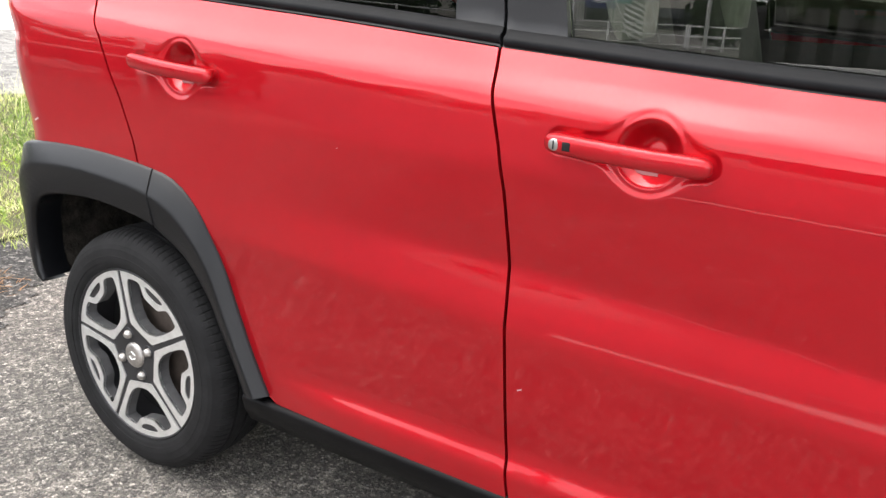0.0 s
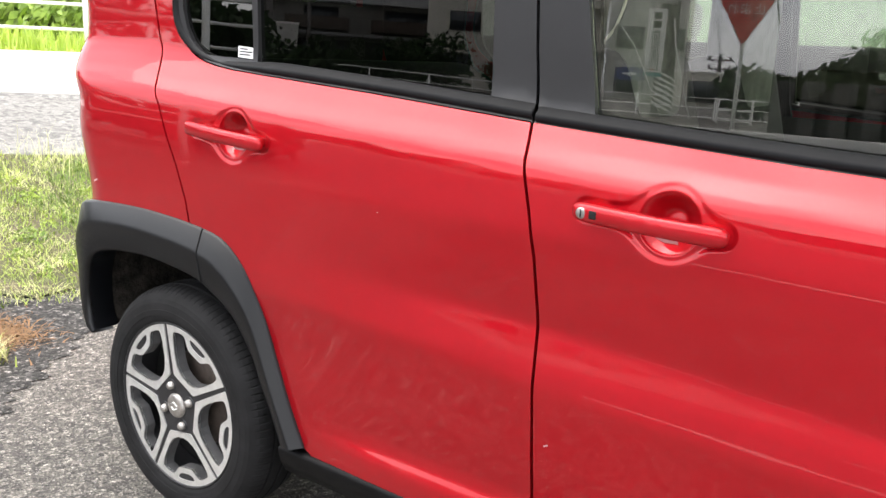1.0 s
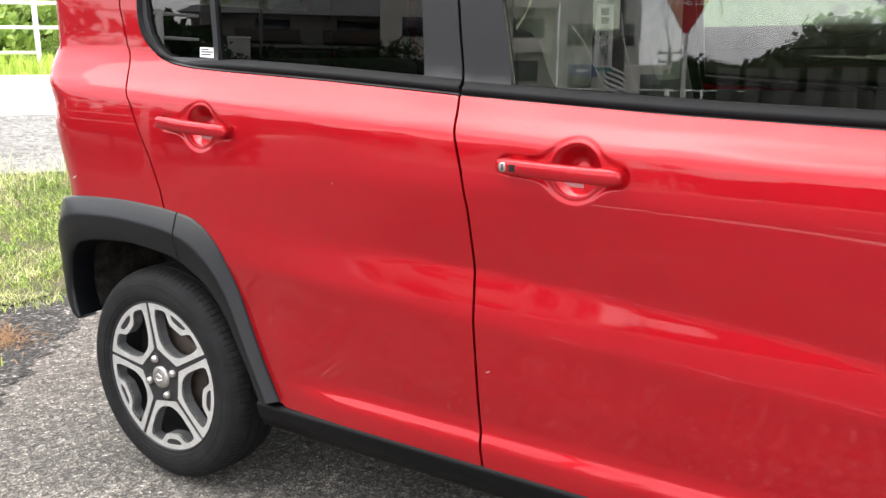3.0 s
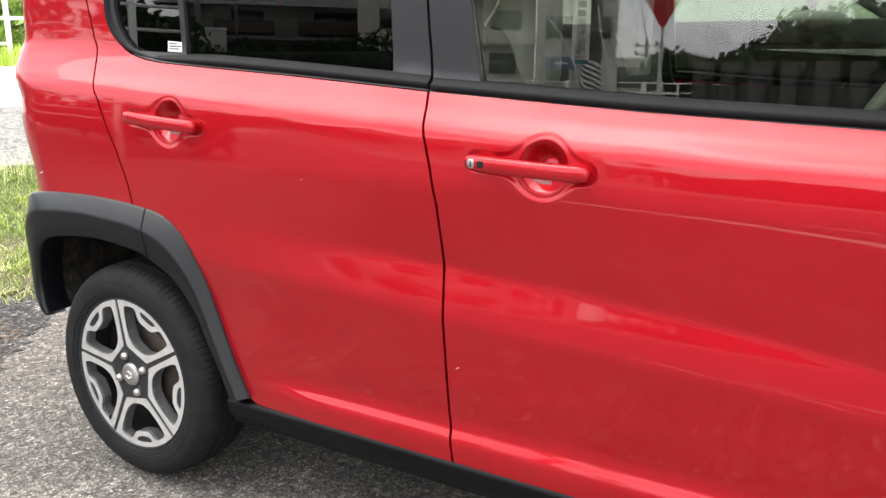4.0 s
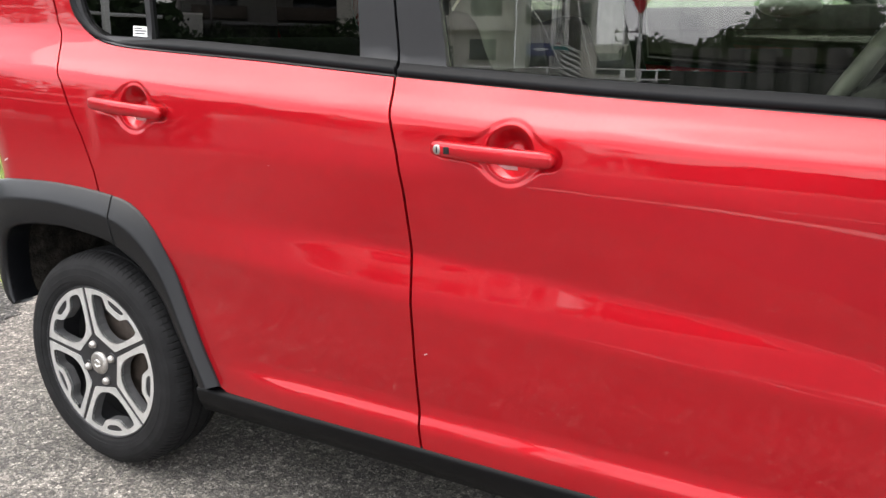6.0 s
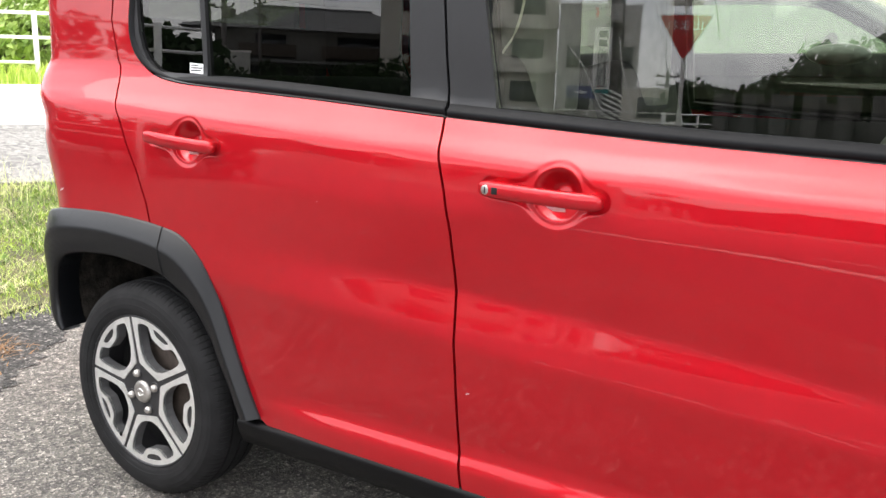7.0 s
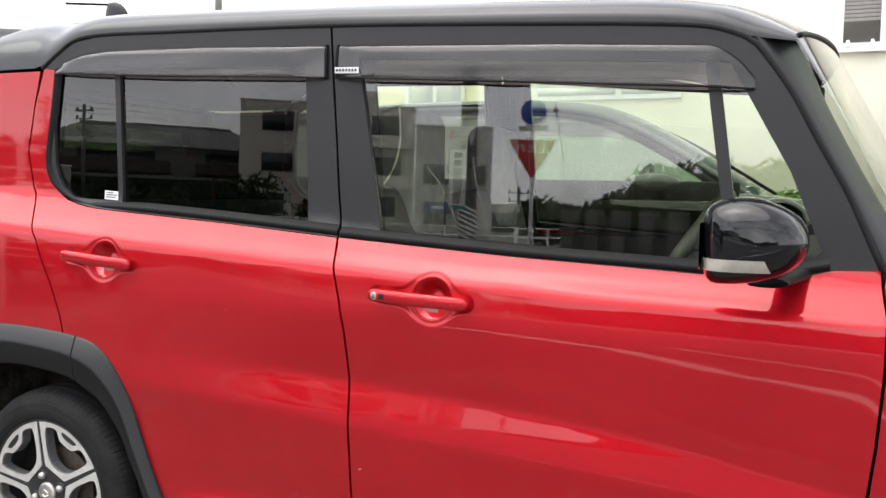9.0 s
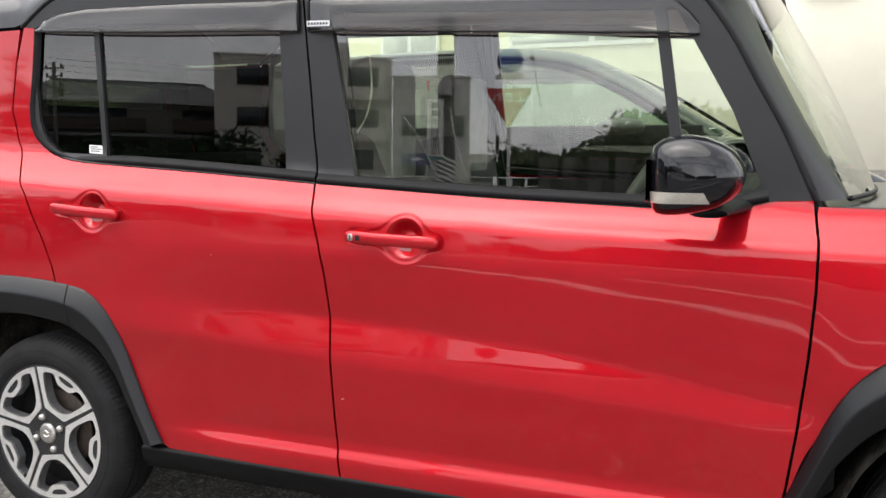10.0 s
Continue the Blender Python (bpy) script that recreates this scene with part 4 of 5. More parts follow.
# ---- cabin ----
part("dashboard", box(1.66, 2.06, .12, 2 * MID - .12, .72, 1.03, .06, 4), CABIN, car, "dark grey dashboard")
ring = [(1.635 + .098 * math.cos(a), .42 + .18 * math.sin(a), .995 + .155 * math.cos(a)) for a in np.linspace(0, 2 * math.pi, 40)]
part("steering_wheel", tube(ring, .016, 10), GREY_RIM, car, "dark grey leather steering wheel")
part("steering_spoke", tube([(1.635, .25, .995), (1.67, .42, .975), (1.635, .59, .995)], .018, 8), DARK, car)
for y in (.40, 1.04):
    part("seat_cushion", box(1.0, 1.50, y - .24, y + .24, .50, .68, .06, 4), CABIN, car, "grey fabric seat")
    b = box(.92, 1.08, y - .23, y + .23, .60, 1.17, .06, 4)
    bmesh.ops.rotate(b, verts=b.verts[:], cent=(1.02, y, .60), matrix=Matrix.Rotation(radians(-14), 3, "Y"))
    part("seat_back", b, CABIN, car)
    part("head_restraint", box(.855, .975, y - .13, y + .12, 1.00, 1.365, .058, 6), SEAT_GREY, car, "grey fabric head restraint")
part("seat_belt", tube([(x, .245, z) for x, z in spline([(.950, 1.36), (.954, 1.322), (.954, 1.262), (.935, 1.197), (.902, 1.150), (.885, 1.10), (.90, 1.0), (.95, .80)], 30)], .0026, 6), TRIM_LIGHT, car, "pale seat-belt strap")
part("seat_belt", tube([(x, .25, z) for x, z in spline([(.860, 1.36), (.867, 1.302), (.882, 1.235), (.894, 1.179), (.917, 1.065), (.93, .90)], 20)], .0024, 6), TRIM_LIGHT, car, "pale seat-belt strap")
part("rear_bench", box(-.05, .45, .16, 2 * MID - .16, .48, .68, .06, 4), CABIN, car, "grey fabric rear seat")
part("rear_backrest", box(-.20, -.04, .16, 2 * MID - .16, .60, 1.10, .05, 4), CABIN, car)
part("cabin_floor", box(-.40, 2.0, .14, 2 * MID - .14, .33, .37), DARK, car)

# small marks in the paint
for x, z, s in ((-.300, .795, .008), (.60, .845, .002), (.98, .50, .004)):
    y = skin(x, z) - .0006
    part("paint_chip", loft([[(x + dx, y, z + dz + dx * .4) for dx in (-s, -s * .3, s)] for dz in (-s * .25, s * .3)]), PALE_PINK, car, "tiny pale chip in the paint")


# ---- ground ----
def lie(x, y):
    """Height of the ground: flat under the cars, rising gently all round, most behind the car."""
    return (0.35 + 0.53 * smoothstep(-9.0, -1.0, y)) * smoothstep(2.6, 11.0, math.hypot(x - 1.0, y + 0.5))


xs = np.concatenate([np.linspace(-900, -30, 10), np.linspace(-27, -6, 24), np.linspace(-5.8, 8, 60), np.linspace(8.5, 30, 20), np.linspace(40, 900, 10)])
ys = np.concatenate([np.linspace(-900, -40, 10), np.linspace(-36, -6, 24), np.linspace(-5.8, 8, 60), np.linspace(8.5, 30, 20), np.linspace(40, 900, 10)])
v, f = loft([[(x, y, lie(x, y)) for x in xs] for y in ys])
tagged(part("ground", (v, f), ASPHALT), "worn grey asphalt ground with loose grit", "ground", kind="structure")


def road_strip(name, a, b, width, rise, mat, label, n=40):
    """A strip of road lying on the ground from a to b."""
    a, b = Vector((*a, 0)), Vector((*b, 0))
    t = (b - a).normalized()
    s = Vector((-t.y, t.x, 0))
    rows = []
    for k in np.linspace(0, 1, n):
        p = a.lerp(b, k)
        rows.append([(q.x, q.y, lie(q.x, q.y) + rise) for q in (p + s * w for w in np.linspace(-width / 2, width / 2, 9))])
    return tagged(part(name, loft(rows), mat), label, "road", kind="structure")


AWAY = Vector((-.848, .530, 0))
ALONG = Vector((.530, .848, 0))


def spot(out, along):
    """A place on the ground, out metres behind the car and along metres beside that line."""
    p = Vector((1.76, -1.35, 0)) + AWAY * out + ALONG * along
    return p.x, p.y


road_strip("road", spot(10.7, -40), spot(10.7, 40), 3.8, .012, CONCRETE, "pale sunlit concrete road behind the car", 120)
road_strip("road_edge", spot(7.85, -40), spot(7.85, 40), 2.0, .008, ASPHALT_PALE, "grey asphalt road edge", 120)

rng = random.Random(4)


def blades(name, count, place, height, mat, label, width=.006, lean=.5):
    """Many grass blades, each a bent narrow leaf."""
    verts, faces = [], []
    for _ in range(count):
        x, y = place()
        z = lie(x, y)
        h = height * rng.uniform(.4, 1.2)
        a, b = rng.uniform(0, 6.283), rng.uniform(.1, lean) * h
        w = width * rng.uniform(.6, 1.4)
        c, s = math.cos(a), math.sin(a)
        i = len(verts)
        for k, wk in ((0, 1.0), (.5, .8), (1.0, .08)):
            bend = b * k * k
            px, py, pz = x + c * bend, y + s * bend, z + h * k * (1 - .15 * k)
            verts += [(px - s * w * wk, py + c * w * wk, pz), (px + s * w * wk, py - c * w * wk, pz)]
        faces += [(i, i + 1, i + 3, i + 2), (i + 2, i + 3, i + 5, i + 4)]
    return tagged(part(name, (verts, faces), mat), label, "grass", kind="stuff")


def verge_place():
    while True:
        o, a = rng.uniform(4.05, 6.95), rng.uniform(-1.6, 5.0)
        edge = 4.12 + .16 * math.sin(a * 3.1) + .10 * math.sin(a * 9.7)
        if o > edge + rng.uniform(0, .62) ** 2 and o < 6.9 - rng.uniform(0, .5) ** 2:
            return spot(o, a)


def far_place():
    return spot(12.65 + 2.6 * rng.random() ** 1.3, rng.uniform(-9, 9))


def clump_place(grain, share):
    """Verge places gathered in clumps."""
    def place():
        while True:
            x, y = verge_place()
            if noise.noise(Vector((x * grain, y * grain, 3.7 * grain))) > share:
                return x, y
    return place


def verge_top():
    return spot(rng.uniform(6.25, 7.0), rng.uniform(-1.6, 5.0))


blades("verge_grass", 42000, verge_place, .046, GRASS, "sunlit yellow-green short verge grass", .0019, 1.9)
blades("deep_grass", 20000, clump_place(2.6, .02), .062, GRASS_DEEP, "deeper green grass clumps in the verge", .0022, 1.5)
blades("dry_grass", 26000, clump_place(3.3, -.12), .052, STRAW, "dry straw-coloured grass stems", .0013, 2.8)
blades("tall_straw", 900, verge_top, .24, STRAW, "tall dry seed stems over the verge", .0015, .9)

blades("roadside_grass", 9000, far_place, .34, GRASS, "bright green roadside grass", .012)
blades("grass_tuft", 260, lambda: (rng.gauss(-1.36, .05), rng.gauss(.16, .05)), .085, STRAW, "small dry grass tuft in the asphalt", .003, 1.4)
blades("green_tuft", 160, lambda: (rng.gauss(-1.34, .05), rng.gauss(.14, .05)), .09, GRASS, "small green grass tuft in the asphalt", .003, 1.2)
blades("thatch", 1500, lambda: (rng.gauss(-1.58, .10), rng.gauss(.34, .075)), .018, THATCH, "flat orange mat of dead grass on the asphalt", .003, 6.0)
edge_a, edge_b = Vector((-.62, -.34)), Vector((-1.80, 1.18))
rows = []
for k in range(150):
    q = edge_a.lerp(edge_b, k / 149)
    jag = .022 * math.sin(k * .31) + .016 * math.sin(k * .83 + 1) + rng.uniform(-.012, .012)
    rows.append([(q.x - .79 * (w + jag * (1 - w / 1.7)), q.y - .61 * (w + jag * (1 - w / 1.7)), lie(q.x - .79 * w, q.y - .61 * w) + .003) for w in np.linspace(0, 1.7, 12)])
tagged(part("asphalt_patch", loft(rows), PATCH), "older dark coarse asphalt between yard and verge", "asphalt", kind="structure")
soil = []
for o in np.linspace(4.34, 6.9, 12):
    soil.append([(*spot(o + (.16 * math.sin(a * 3.1) + .10 * math.sin(a * 9.7)) * (1 if o < 4.5 else 0), a), lie(*spot(o, a)) + .006) for a in np.linspace(-1.4, 5.2, 40)])
tagged(part("verge_soil", loft(soil), SOIL), "brown soil of the verge", "soil", kind="structure")
soil = [[(*spot(o, a), lie(*spot(o, a)) + .01 + .12 * smoothstep(12.7, 14, o)) for a in np.linspace(-14, 14, 30)] for o in np.linspace(12.6, 34, 12)]
tagged(part("bank", loft(soil), GRASS), "grassy bank behind the guard rail", "bank", kind="structure")


def grit(count):
    verts, faces = [], []
    for _ in range(count):
        x, y = rng.uniform(-2.1, 1.6), rng.uniform(-1.5, 1.0)
        r = rng.uniform(.0010, .0030) * (1.8 if rng.random() < .06 else 1)
        i = len(verts)
        a = rng.uniform(0, 3)
        for k in range(4):
            verts.append((x + r * rng.uniform(.7, 1.3) * math.cos(a + 1.57 * k), y + r * rng.uniform(.7, 1.3) * math.sin(a + 1.57 * k), -.0005))
        verts.append((x + r * .2, y, r * rng.uniform(.5, .9)))
        faces += [(i + k, i + (k + 1) % 4, i + 4) for k in range(4)]
    tagged(part("loose_grit", (verts, faces), GRIT, smooth=False), "loose grey and white grit on the asphalt", "gravel", kind="stuff")


grit(26000)


# ---- guard rail ----
def guard_rail(start, direction, spans, pitch, heights, label, end_low=True, run_on=1.2, thick=.024, drop=0.0):
    """Posts and tubes following the ground; drop lets the far end stand lower."""
    rail = empty("guard_rail", label, "guard rail", (start[0], start[1], lie(*start)))
    d = Vector((*direction, 0)).normalized()
    base = Vector((*start, 0))
    for i in range(-int(run_on / pitch), spans + 1):
        p = base + d * pitch * i
        z = lie(p.x, p.y) - drop * smoothstep(0, 9, pitch * i)
        ob = part("post", tube([(p.x, p.y, z - .1), (p.x, p.y, z + heights[-1] + .03)], .034, 12), WHITE, None)
        ob.parent, ob.matrix_parent_inverse = rail, Matrix.Translation(rail.location).inverted()
    for j, h in enumerate(heights):
        pts = []
        first = 0.0 if j == 0 and end_low else -run_on
        for s in np.linspace(first, spans * pitch, spans * 6 + 1):
            p = base + d * s
            pts.append((p.x, p.y, lie(p.x, p.y) + h - drop * smoothstep(0, 9, s)))
        ob = part("rail", tube(pts, thick, 10), WHITE, None)
        ob.parent, ob.matrix_parent_inverse = rail, Matrix.Translation(rail.location).inverted()
    return rail


P0 = spot(13.0, .02)
guard_rail(P0, (-ALONG.x, -ALONG.y), 9, 2.0, (.30, .63, .95), "white-painted tubular guard rail along the road", True, 16.0)
guard_rail((-18.4, -18.85), (.93, -.25), 7, 2.12, (.36, .62, .88), "white tubular guard rail across the street", False, .1, .016, .28)
guard_rail((-5.6, -20.8), (.95, .05), 2, .45, (.08, .34, .60), "short white guard rail beside the sign", False, .1, .016)
guard_rail((-4.35, -3.40), (-.52, .85), 3, 1.25, (.72, .92, 1.12, 1.32), "white tubular guard rail at the edge of the yard", False, .3, .015)
street = []
for k in np.linspace(0, 1, 30):
    row = []
    for x in np.linspace(-24, 16, 60):
        y0 = min(-1.55, max(-4.5, -3.08 + .55 * (x + .9)))
        y = y0 + (-12.9 - y0) * k
        row.append((x, y, lie(x, y) + .003))
    street.append(row)
tagged(part("street", loft(street), ASPHALT_DARK), "dark asphalt of the street beside the yard", "road", kind="structure")
for x0, x1, y, w in ((-.25, 5.0, -3.08, .080), (.95, 5.0, -4.1, .045)):
    line = []
    for dy in (-w, 0, w):
        ys_ = [(x, y + dy - .02 * (x - x0)) for x in np.linspace(x0, x1, 60)]
        line.append([(x, yy, lie(x, yy) + .010) for x, yy in ys_])
    tagged(part("road_line", loft(line), WHITE), "worn white line painted on the street", "road marking", kind="structure")
tagged(part("kerb", box(-9.0, 8.0, -13.1, -12.9, .25, .52, .02), CONCRETE), "pale concrete kerb across the street", "kerb", kind="structure")


# ---- shrubs and trees ----
def leaf_cloud(blobs, count, size, seed):
    """Small leaves scattered through rounded clumps."""
    r = random.Random(seed)
    verts, faces = [], []
    total = sum(b[3] ** 2 for b in blobs)
    for bx, by, bz, br in blobs:
        for _ in range(int(count * br * br / total)):
            u, w = r.uniform(-1, 1), r.uniform(0, 6.283)
            q = math.sqrt(1 - u * u)
            rad = br * r.uniform(.55, 1.08) * (1 + .18 * math.sin(5 * w + 7 * u))
            c = Vector((bx + rad * q * math.cos(w), by + rad * q * math.sin(w), bz + .85 * rad * u))
            n = Vector((r.uniform(-1, 1), r.uniform(-1, 1), r.uniform(-.3, 1))).normalized()
            t = n.orthogonal().normalized() * size * r.uniform(.6, 1.4)
            s = n.cross(t).normalized() * size * .5 * r.uniform(.6, 1.3)
            i = len(verts)
            verts += [tuple(c - t), tuple(c + s + n * size * .1), tuple(c + t), tuple(c - s + n * size * .1)]
            faces.append((i, i + 1, i + 2, i + 3))
    return verts, faces


def plant(name, label, category, x, y, height, spread, leaves, size, seed, mat=None):
    r = random.Random(seed)
    z = lie(x, y)
    ob = empty(name, label, category, (x, y, z))
    limbs = [[(0, 0, -.1), (r.uniform(-.05, .05), r.uniform(-.05, .05), height * .3), (r.uniform(-.1, .1), 0, height * .65)]]
    blobs = []
    for k in range(9):
        a, h = r.uniform(0, 6.283), r.uniform(.25, .95) * height
        rr = spread * r.uniform(.25, .75)
        tip = (rr * math.cos(a), rr * math.sin(a), h)
        limbs.append([(0, 0, h * .4), (tip[0] * .5, tip[1] * .5, h * .75), tip])
        blobs.append((*tip, spread * r.uniform(.35, .6)))
    vs, fs = [], []
    for limb in limbs:
        v, f = tube(limb, [height * .03, height * .02, height * .008], 6)
        fs += [tuple(i + len(vs) for i in q) for q in f]
        vs += v
    part("trunk", (vs, fs), BARK, ob)
    part("crown", leaf_cloud(blobs, leaves, size, seed), mat or LEAF, ob)
    return ob


k = 0
for out, along, h, s in ((18.0, -4.5, 2.2, 1.6), (17.6, -1.6, 1.9, 1.4), (19.0, .8, 2.5, 1.7), (18.0, 3.2, 2.2, 1.6), (19.2, -7.5, 2.4, 1.8), (17.4, -3.0, 1.5, 1.0), (16.8, .2, 1.2, .9)):
    k += 1
    plant("shrub", "dense green shrub behind the guard rail", "shrub", *spot(out, along), h, s, 3200, .07, 20 + k, LEAF_PALE if k % 3 else LEAF)
for out, along in ((15.2, -3.5), (15.0, -2.3), (15.4, -1.2), (15.1, -.4), (15.3, .7), (15.5, 1.6)):
    k += 1
    plant("weed_clump", "broad-leaved pale green weeds by the rail", "weeds", *spot(out, along), .75, .55, 420, .11, 40 + k, LEAF_PALE)
plant("pine_shrub", "rounded clipped pale green pine shrub", "shrub", *spot(16.0, .15), 1.1, .40, 1800, .035, 77, LEAF_PALE)


weeds = []
for _ in range(170):
    wx, wy = verge_place()
    weeds.append((wx, wy, lie(wx, wy) + rng.uniform(.015, .045), rng.uniform(.035, .09)))
for share, mat in ((0, GRASS), (1, LEAF_PALE)):
    tagged(part("verge_weeds", leaf_cloud(weeds[share::2], 6500, .011, 410 + share), mat), "small broad-leaved weeds among the verge grass", "weeds", kind="stuff")


# ---- buildings ----
def window_unit(house, x, y, z, w, h, facing=1, frame_mat=None, dark=None):
    """Framed pane on a wall whose outside looks along -y (facing 1) or +y."""
    s = -facing
    fr = part("window", box(x - w / 2 - .05, x + w / 2 + .05, min(y, y + s * .07), max(y, y + s * .07), z - .05, z + h + .05, .01), frame_mat or WHITE, house, "window in a pale frame")
    pane = part("pane", box(x - w / 2, x + w / 2, y + s * .075 - .004, y + s * .075 + .004, z, z + h), dark or PANE, fr)
    part("mullion", box(x - .02, x + .02, y + s * .085 - .01, y + s * .085 + .01, z, z + h), frame_mat or WHITE, fr)
    part("sill", box(x - w / 2 - .08, x + w / 2 + .08, min(y, y + s * .12), max(y, y + s * .12), z - .10, z - .055), frame_mat or WHITE, fr)
    return fr


def block(name, label, at, yaw, w, d, h, wall_mat, rows, frame_mat=None):
    """Plain flat-roofed house; rows: (height, [window centres], width, height of the panes)."""
    ob = empty(name, label, "house")
    ob.matrix_basis = pose(*at, lie(*at), 0, 0, yaw)
    part("wall", box(-w / 2, w / 2, 0, d, -.3, h, .03), wall_mat, ob)
    part("parapet", box(-w / 2 - .06, w / 2 + .06, -.06, d + .06, h + .003, h + .14, .02), CONCRETE, ob)
    for zz, xs_, ww, hh in rows:
        for x in xs_:
            window_unit(ob, x, 0, zz, ww, hh, 1, frame_mat)
    return ob


def tiled_roof(house, w, d, z, rise, over, courses=14):
    """Hipped roof with courses of tiles, each course stepping over the next."""
    vs, fs = [], []
    for k in range(courses):
        a, b = k / courses, (k + 1.15) / courses
        def ring(t, dz):
            x, y = w / 2 + over - t * min(w, d) / 2, d / 2 + over - t * (d / 2 + over) * .98
            return [(-x, -y, z + rise * t + dz), (x, -y, z + rise * t + dz), (x, y, z + rise * t + dz), (-x, y, z + rise * t + dz)]
        i = len(vs)
        vs += ring(a, .05) + ring(min(b, 1), .0)
        fs += [(i + j, i + (j + 1) % 4, i + 4 + (j + 1) % 4, i + 4 + j) for j in range(4)]
        i = len(vs)
        vs += ring(a, .05) + ring(a, -.02)
        fs += [(i + (j + 1) % 4, i + j, i + 4 + j, i + 4 + (j + 1) % 4) for j in range(4)]
    ob = part("roof", (vs, fs), TILE, house, "grey tiled hip roof", smooth=False)
    part("ridge", box(-(w - min(w, d)) / 2 - over, (w - min(w, d)) / 2 + over, -.14, .14, z + rise - .05, z + rise + .22, .06), TILE, ob)
    return ob


# pale house beyond the bonnet, close behind the neighbouring car
cream = empty("cream_house", "cream rendered house with a small white-framed window", "house", (3.0, 9.0, 0))
part("wall", box(-5.2, 7.0, 0, 6, -.2, 5.6), CREAM, cream)
part("low_wing", box(-8.2, -5.204, .3, 6, -.2, 3.25, .02), CREAM, cream, "low cream rendered wing")
fr = part("window", box(-6.45, -5.55, .25, .32, 2.30, 2.95, .006), WHITE, cream, "white-framed window with drawn curtains")
for x0 in (-6.40, -5.97):
    part("pane", box(x0, x0 + .37, .243, .249, 2.35, 2.90), CURTAIN, fr)
fr = part("window", box(-.90, -.43, -.05, .02, 2.84, 3.88, .006), WHITE, cream, "narrow window with lowered shutter")
part("pane", box(-.85, -.48, -.056, -.05, 2.90, 3.83), PANE_GREY, fr)
for sl in range(16):
    part("shutter_slat", box(-.85, -.48, -.062, -.057, 3.13 + sl * .044, 3.167 + sl * .044, .003), SHUTTER, fr)
part("sill", box(-.93, -.40, -.09, .0, 2.79, 2.83, .006), WHITE, fr)
for x, h in ((-.80, .10), (-.55, .14)):
    part("sill_pot", lathe([(.0002, 0), (.03, 0), (.045, h), (.0002, h)], 16), WHITE, fr).matrix_basis = pose(x, -.03, 2.93, -90, 0, 0)
fr = part("window", box(-4.46, -2.60, -.05, .02, 2.34, 3.36, .006), WHITE, cream, "wide white-framed window with drawn curtains")
for x0, x1 in ((-4.40, -3.40), (-3.32, -2.66)):
    for z0, z1 in ((2.40, 2.50), (2.55, 3.30)):
        part("pane", box(x0, x1, -.056, -.05, z0, z1), CURTAIN, fr)
part("gutter", box(-5.3, 7.1, -.30, .02, 5.5, 5.66, .03), CONCRETE, cream)
plant("garden_shrub", "green garden shrub beside the cream house", "shrub", 1.10, 7.4, .62, .30, 2200, .04, 90, LEAF_MID)
plant("garden_shrub", "green garden shrub beside the cream house", "shrub", 1.75, 7.6, .50, .36, 2200, .04, 91, LEAF_MID)

# tiled house far behind the car's tail
tile_house = empty("tiled_house", "low house with a grey ribbed tile roof", "house")
tile_house.matrix_basis = pose(*spot(31, 5.5), 1.0, 0, 0, 32)
part("wall", box(-7, 7, -4, 4, 0, 3.0), CREAM, tile_house)
tiled_roof(tile_house, 14, 8, 3.0, 2.1, .7, 22)

# across the street


def toward(az, dist):
    return 1.2 + dist * math.sin(radians(az)), .1 - dist * math.cos(radians(az))


apt = block("apartment_house", "beige three-storey apartment house", toward(-31.5, 60), 180 - 31, 12.5, 8, 9.0, BEIGE, [(1.0, (-4, 0, 4), 1.8, 1.3), (4.0, (-4.2, -.5, 3.6), 2.1, 1.2), (7.0, (-4.2, -.5, 3.6), 2.1, 1.3)], frame_mat=CONCRETE_DARK)
part("stair_tower", box(-5.5, -2.5, .5, 4, 9.0, 10.2, .05), BEIGE, apt)
for z in (2.9, 5.9):
    b = part("balcony", box(-6.2, -.5, -1.1, -.003, z, z + .95, .03), BEIGE, apt)
block("annex_building", "grey office building with a flat roof", toward(-22.8, 58), 180 - 22, 5.4, 6, 7.5, PLASTER, [(.5, (-1.4, 1.2), 1.5, 1.2), (3.4, (-1.4, 1.2), 1.7, 1.3)], frame_mat=CONCRETE_DARK)
clinic = tagged(part("poster_board", box(-.9, .9, -.03, .03, 0, .75, .01), NAVY), "navy notice board with a white swoosh", "sign")
clinic.matrix_basis = pose(*toward(-23.8, 52), 1.55, 0, 0, -23.8)
for x in (-.8, .8):
    part("leg", tube([(x, 0, -.9), (x, 0, .1)], .03, 8), POLE, clinic)
part("swoosh", loft([[(x, .036, .38 + dz * (.5 - abs(x))) for x in np.linspace(-.45, .45, 9)] for dz in (-.25, .25)]), WHITE, clinic)

home = empty("old_house", "dark two-storey house with tiled roof and balconies", "house")
home.matrix_basis = pose(*toward(-42.6, 70), 1.5, 0, 0, 180 - 42.6)
part("wall", box(-8.6, 8.6, 0, 7, -1.4, 4.75), HOME_WALL, home)
r = tiled_roof(home, 17.2, 7, 4.75, 2.0, .9)
r.matrix_basis = pose(0, 3.5, 0)
part("low_roof", box(-9.4, 9.4, -1.5, 0, 2.1, 2.35, .05), TILE, home)
for x in (-4.6, 4.2):
    b = part("balcony", box(x - 3.0, x + 3.0, -1.1, -.004, 2.6, 3.5, .03), TIMBER, home)
    part("balcony_rail", box(x - 3.05, x + 3.05, -1.13, -1.07, 3.5, 3.56, .01), TIMBER, b)
    window_unit(home, x, 0, 2.95, 3.4, 1.4, 1, CONCRETE_DARK)
for x in (-6, -2, 2, 6):
    window_unit(home, x, 0, .6, 2.0, 1.2, 1, CONCRETE_DARK)
